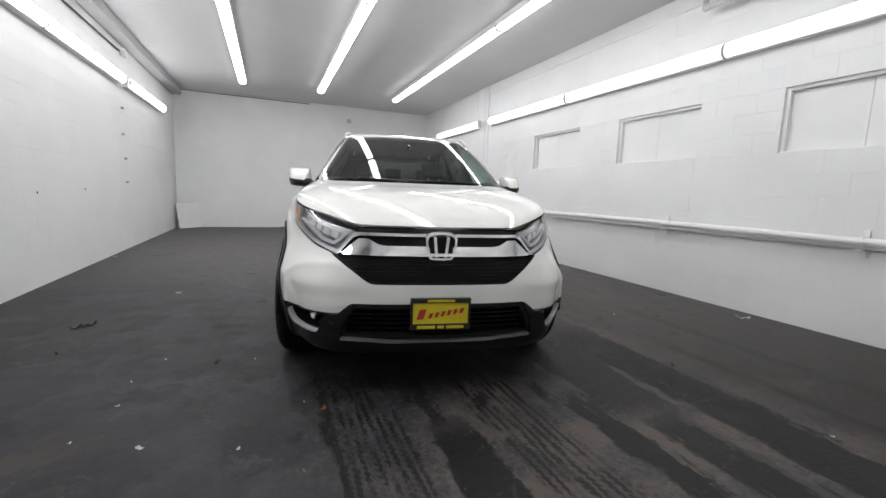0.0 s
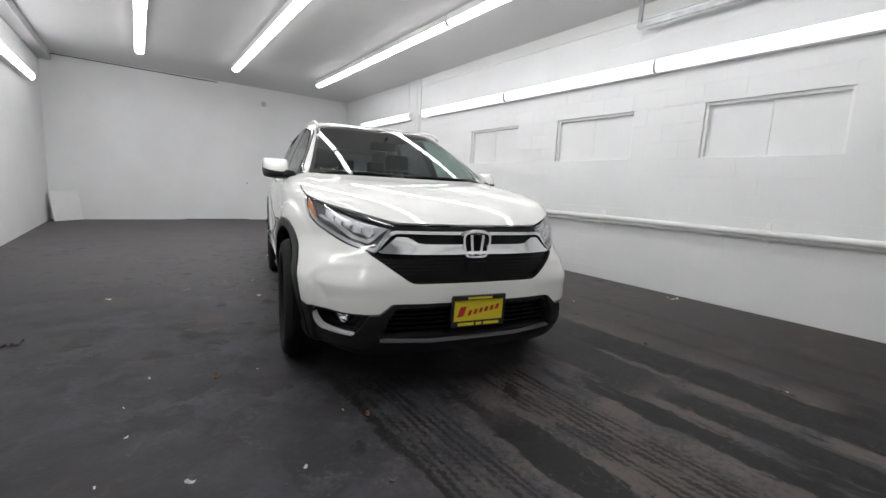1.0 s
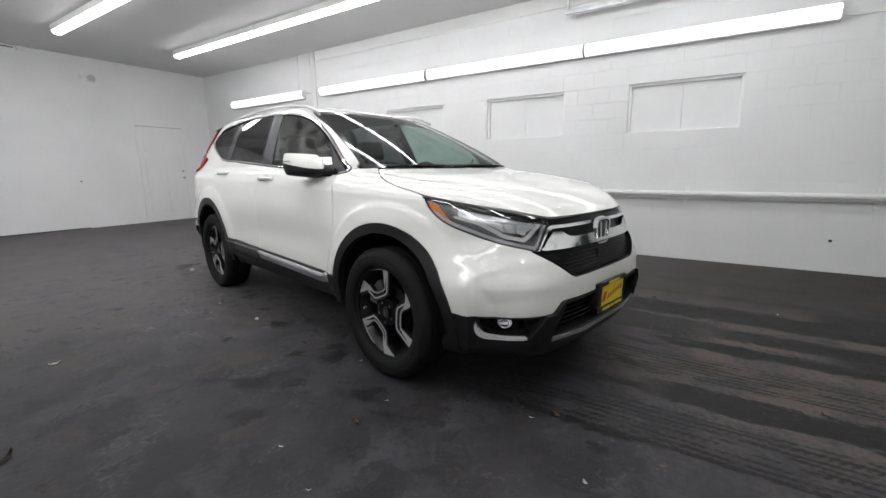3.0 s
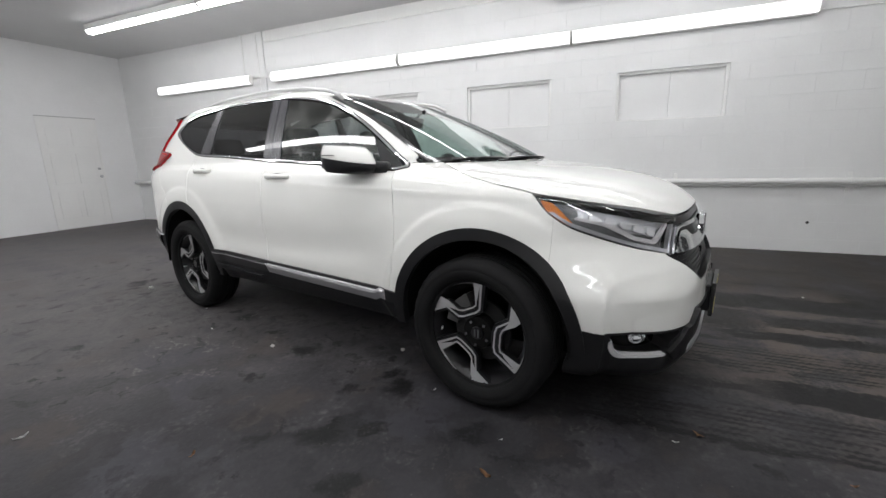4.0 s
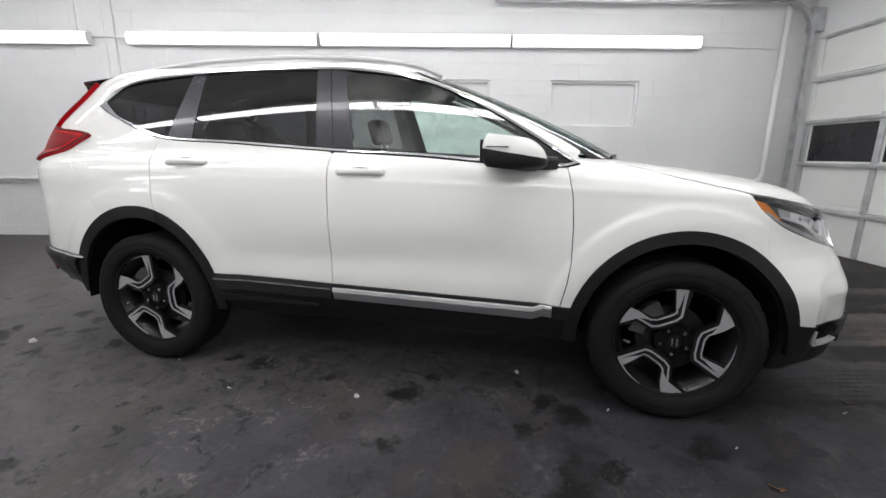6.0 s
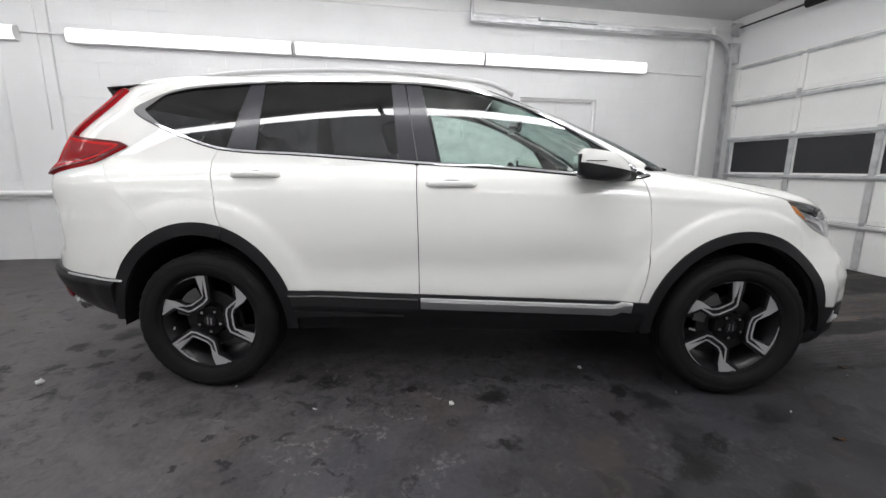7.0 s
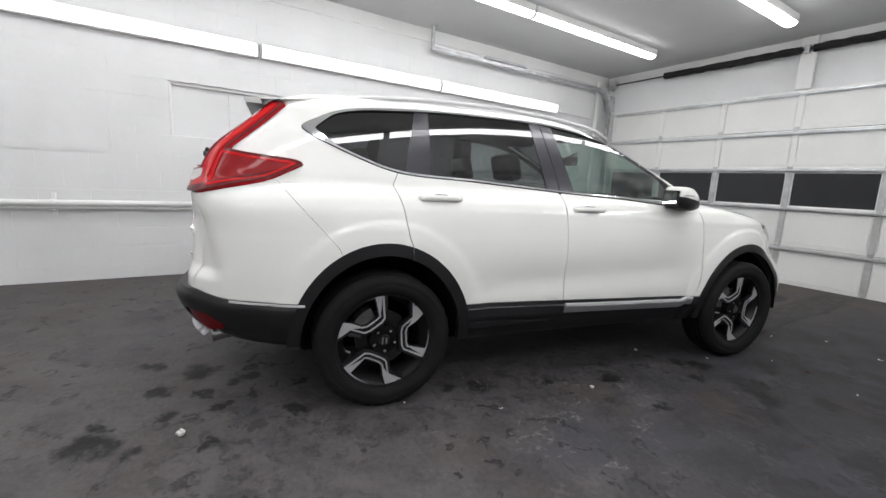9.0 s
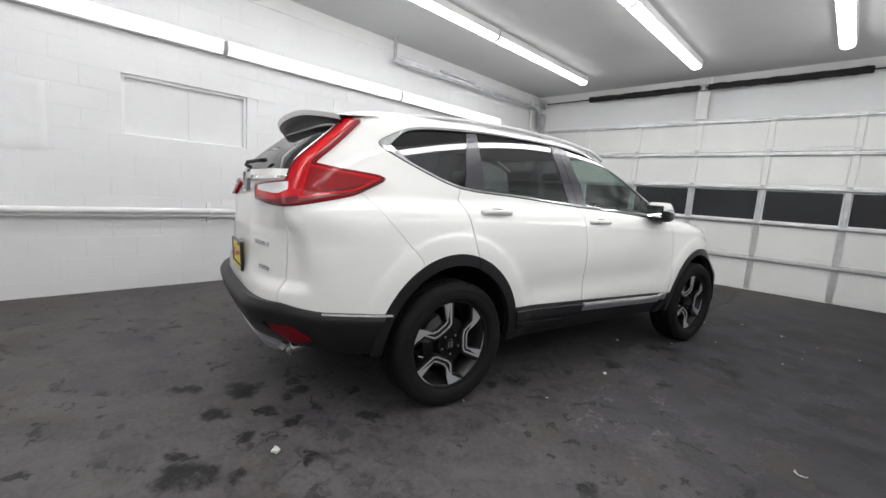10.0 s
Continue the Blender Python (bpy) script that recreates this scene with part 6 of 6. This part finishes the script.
for y in (-.37, .37):
    car_seat(y, car)
bench = part("rear_bench", soft_block(-1.25, -.72, -.44, .44, .50, .68), SEAT, car, "dark leather rear bench", smooth=True)
bk = part("backrest", soft_block(-.08, .08, -.62, .62, .26, .62), SEAT, bench, smooth=True)
bk.matrix_basis = pose(-1.22, 0, .62, 0, -18, 0)
for y in (-.40, 0, .40):
    hr = part("headrest", soft_block(-.045, .045, y - .12, y + .12, .63, .77, .04), SEAT, bench, smooth=True)
    hr.matrix_basis = bk.matrix_basis
part("dashboard", soft_block(.50, 1.04, -.70, .70, .72, 1.085, .07), DASH, car, "dark dashboard", smooth=True)
part("centre_console", soft_block(-.10, .60, -.12, .12, .45, .72, .04), DASH, car, smooth=True)
part("cabin_floor", boxed(-.86, .84, -.70, .70, .40, .44), DASH, car)
part("load_cover", boxed(-2.05, -1.40, -.60, .60, .98, 1.0, bevel=.006), DASH, car)
bm = bmesh.new()
sweep(bm, [(.18 * 0, .185 * math.cos(t), .185 * math.sin(t)) for t in np.linspace(0, 2 * math.pi, 33)], .015, 8)
box(bm, -.02, .03, -.06, .06, -.05, .05, bevel=.015)
box(bm, -.008, .008, -.18, .18, -.018, .012)
sw_ob = part("steering_wheel", bm, DASH, car, "dark steering wheel", smooth=False)
sw_ob.matrix_basis = pose(.40, .37, 1.00, 0, -22, 0)
part("steering_column", rod(bmesh.new(), (.42, .37, .99), (.60, .37, .93), .035, 12), DASH, car)
rv = part("rear_view_mirror", boxed(-.012, .012, -.12, .12, -.035, .035, bevel=.01, segs=2), GLOSSBLACK, car, "black rear-view mirror")
rv.matrix_basis = pose(.30, 0, 1.40, 0, 10, 8)
part("mirror_stem", rod(bmesh.new(), (.30, 0, 1.42), (.40, 0, 1.47), .01, 8), GLOSSBLACK, car)
roof_in = cut(cut(UPPER, lambda V: V[:, 2] - 1.585), lambda V: -dlo(V))
panel("headlining", shifted(roof_in, -0.03), HEADLINING, "grey headlining", both=True, rim=0)
for side in (-1, 1):
    part("door_card", boxed(-.86, .80, side * .755 - .01, side * .755 + .01, .50, 1.09, bevel=.006), DASH, car)


# ---- litter on the floor ----
PAPER = paint("scrap_paper", (0.62, 0.62, 0.60), 0.7, 0.15, 80, 0.2, big=20)
DRYLEAF = paint("dry_leaf", (0.20, 0.10, 0.045), 0.7, 0.4, 90, 0.4, big=30)
DARKLEAF = paint("wet_dark_leaf", (0.035, 0.02, 0.014), 0.6, 0.4, 90, 0.4, big=30)


def scrap(x, y, size, kind, seed):
    """A curled scrap: paper is a torn strip, a leaf has a pointed outline and a rib."""
    rng = random.Random(seed)
    name, mat, label, cat = {"p": ("paper_scrap", PAPER, "small torn scrap of white paper on the floor", "litter"),
                             "l": ("dry_leaf", DRYLEAF, "small dry brown leaf on the floor", "leaf"),
                             "d": ("dark_leaf", DARKLEAF, "dark curled leaf lying on the floor", "leaf")}[kind]
    bm = bmesh.new()
    n, w = 7, 0.22 + 0.2 * rng.random()
    lo, hi, curl = [], [], 0.25 + 0.5 * rng.random()
    for k in range(n):
        t = k / (n - 1) * 2 - 1
        half = w * (math.sqrt(max(0.02, 1 - t * t)) * (1 + 0.25 * rng.uniform(-1, 1)) if kind != "p" else 1 + 0.3 * rng.uniform(-1, 1))
        z = 0.03 + curl * t * t * 0.35
        lo.append(bm.verts.new((t * 0.5, -half * 0.6, z + 0.10 * rng.random())))
        hi.append(bm.verts.new((t * 0.5, half * 0.6, z + 0.22 * rng.random())))
    mids = [bm.verts.new(((a.co + b.co) / 2 - Vector((0, 0, 0.03 * (kind != "p"))))) for a, b in zip(lo, hi)]
    for k in range(n - 1):
        bm.faces.new((lo[k], lo[k + 1], mids[k + 1], mids[k]))
        bm.faces.new((mids[k], mids[k + 1], hi[k + 1], hi[k]))
    r = bmesh.ops.solidify(bm, geom=bm.faces[:], thickness=0.02)
    low = min(v.co.z for v in bm.verts)
    for v in bm.verts:
        v.co = (v.co.x * size, v.co.y * size, (v.co.z - low) * size)
    ob = part(name, bm, mat)
    ob.matrix_basis = pose(x - 0.022, y - 0.025, 0.0005, 0, 0, rng.uniform(0, 180))
    return tagged(ob, label, cat, "floor litter")


for k, (x, y, s) in enumerate(((-.89, 4.90, .06), (-2.10, 7.43, .05), (.09, 2.29, .035), (4.03, 2.66, .13), (-.19, 1.98, .03), (-.55, 2.11, .045), (-.74, 2.53, .025), (-.82, 2.24, .025),
                             (.10, 3.37, .04), (-.15, 2.95, .025), (.57, 5.62, .025), (.28, 5.19, .03), (-.65, 3.09, .025), (-.75, 2.80, .025),
                             (-1.1, 2.35, .025), (2.36, 1.2, .03), (2.9, 3.1, .03))):
    scrap(x, y, s * (0.75 if s < 0.05 else 0.9), "p", 100 + k)
def paper_ball(x, y, size, seed):
    """A crumpled ball of paper."""
    bm = bmesh.new()
    bmesh.ops.create_icosphere(bm, subdivisions=2, radius=0.5)
    for v in bm.verts:
        k = 0.75 + 0.5 * noise.noise(v.co * 3.1 + Vector((seed, 0, 0)))
        v.co = Vector((v.co.x * k * 1.15, v.co.y * k, v.co.z * k * 0.8)) * size
    low = min(v.co.z for v in bm.verts)
    bmesh.ops.translate(bm, vec=(0, 0, -low), verts=bm.verts)
    ob = part("paper_ball", bm, PAPER)
    ob.matrix_basis = pose(x - 0.022, y - 0.025, 0.0005)
    return tagged(ob, "small crumpled ball of white paper on the floor", "litter", "floor litter")


for k, (x, y, s) in enumerate(((.78, 6.64, .045), (.20, 4.54, .03), (.44, 3.73, .03))):
    paper_ball(x, y, s, k)
for k, (x, y, s) in enumerate(((-.36, 2.95, .055), (-1.28, 3.38, .05), (.17, 2.20, .045), (2.36, 2.05, .05), (-.69, 4.08, .04), (.82, 1.16, .045), (.05, 1.75, .03))):
    scrap(x, y, s, "l", 300 + k)
for k, (x, y, s) in enumerate(((-1.30, 3.95, .10), (-1.36, 3.91, .07))):
    scrap(x, y, s, "d", 400 + k)


# ---- small marks on the walls ----
HOLE = paint("dark_anchor_hole", (0.02, 0.02, 0.02), 0.8, 0.2, 60, 0.0)


def anchor(m, r=0.012):
    ob = part("wall_anchor", rod(bmesh.new(), (0, 0, -0.004), (0, 0, 0.004), r, 10), HOLE)
    ob.matrix_basis = m
    return tagged(ob, "dark anchor hole in the painted masonry", "wall anchor", "wall anchors")


for y, z in ((6.74, 0.953), (5.56, 0.925)):
    anchor(pose(LX, y, z, 0, 90, 0), 0.011)
for y, z in ((8.37, 2.20), (8.34, 1.80), (8.40, 1.43), (8.41, 1.06)):
    ob = part("pipe_clip", box(boxed(-0.001, 0.022, -0.045, 0.045, -0.010, 0.010, bevel=0.002), 0.006, 0.03, -0.02, 0.02, -0.018, 0.018, bevel=0.003), SHADOWGAP)
    ob.matrix_basis = pose(LX, y, z)
    tagged(ob, "small painted bracket remaining on the masonry wall", "bracket", "wall brackets")
anchor(pose(RX - 0.001, 0.597, 0.337, 0, 90, 0), 0.016)
anchor(pose(1.59, BY, 0.94, 90, 0, 0), 0.014)

# ---- the blocks of the right wall ----
LEVELS = [0.0, 0.145] + [0.145 + 0.2 * k for k in range(1, 8)] + [1.738, 1.932, 2.125] + [2.125 + 0.2 * k for k in range(1, 6)] + [3.17]
SHAPES = {}


def block_mesh(w, h, way):
    """One block face, chamfered, with its back towards the wall; way is the side its back lies on."""
    key = (round(w, 2), round(h, 2), way)
    if key not in SHAPES:
        c, d = (0.0012 if way > 0 else -0.0006), 0.012 * way
        y, z = key[0] / 2 - 0.00015, h / 2 - 0.00015
        quad = ((-1, -1), (1, -1), (1, 1), (-1, 1))
        vs = [(d, sy * y, sz * z) for sy, sz in quad] + [(c, sy * y, sz * z) for sy, sz in quad] + [(0, sy * (y - abs(c)), sz * (z - abs(c))) for sy, sz in quad]
        fs = [(8, 11, 10, 9)]
        for k in range(4):
            j = (k + 1) % 4
            fs += [(k, 4 + k, 4 + j, j), (4 + k, 8 + k, 8 + j, 4 + j)]
        if way < 0:
            fs = [f[::-1] for f in fs]
        SHAPES[key] = mesh_data("block", vs, fs, BLOCK)
    return SHAPES[key]


def lay_blocks(wall, x, way, openings, reach):
    """Courses of half-bond blocks over a wall; those within reach along the wall are parts of their own."""
    rng = random.Random(7)
    far_v, far_f, singles = [], [], 0
    for row, (z0, z1) in enumerate(zip(LEVELS, LEVELS[1:])):
        holes = openings if z0 > OZ0 - 0.01 and z1 < OZ1 + 0.01 else []
        y = FY - 0.05 - (0.2 if row % 2 else 0.0)
        while y < BY:
            a, b = max(y, FY - 0.05), min(y + 0.4, BY)
            y += 0.4
            spans = [(a, b)]
            for h0, h1 in holes:
                spans = [s for p, q in spans for s in ((p, min(q, h0)), (max(p, h1), q)) if s[1] - s[0] > 0.02]
            for p, q in spans:
                me = block_mesh(q - p, z1 - z0, way)
                at = Vector((x + (0.0005 if way > 0 else 0.0002) * rng.uniform(-1, 1), (p + q) / 2, (z0 + z1) / 2))
                if reach[0] < p < reach[1] and z1 < 2.4 and singles < 300:
                    piece("block", me, wall, Matrix.Translation(at))
                    singles += 1
                else:
                    n = len(far_v)
                    far_v.extend(v.co + at for v in me.vertices)
                    far_f.extend(tuple(i + n for i in f.vertices) for f in me.polygons)
    rest_blocks = piece("block_courses", mesh_data("block_courses", far_v, far_f, BLOCK), wall)
    rest_blocks["kind"] = "stuff"


lay_blocks(wall_right, RX, 1, OPEN, (-1, 8.3))
lay_blocks(wall_left, LX, -1, [], (3.0, 11.0))
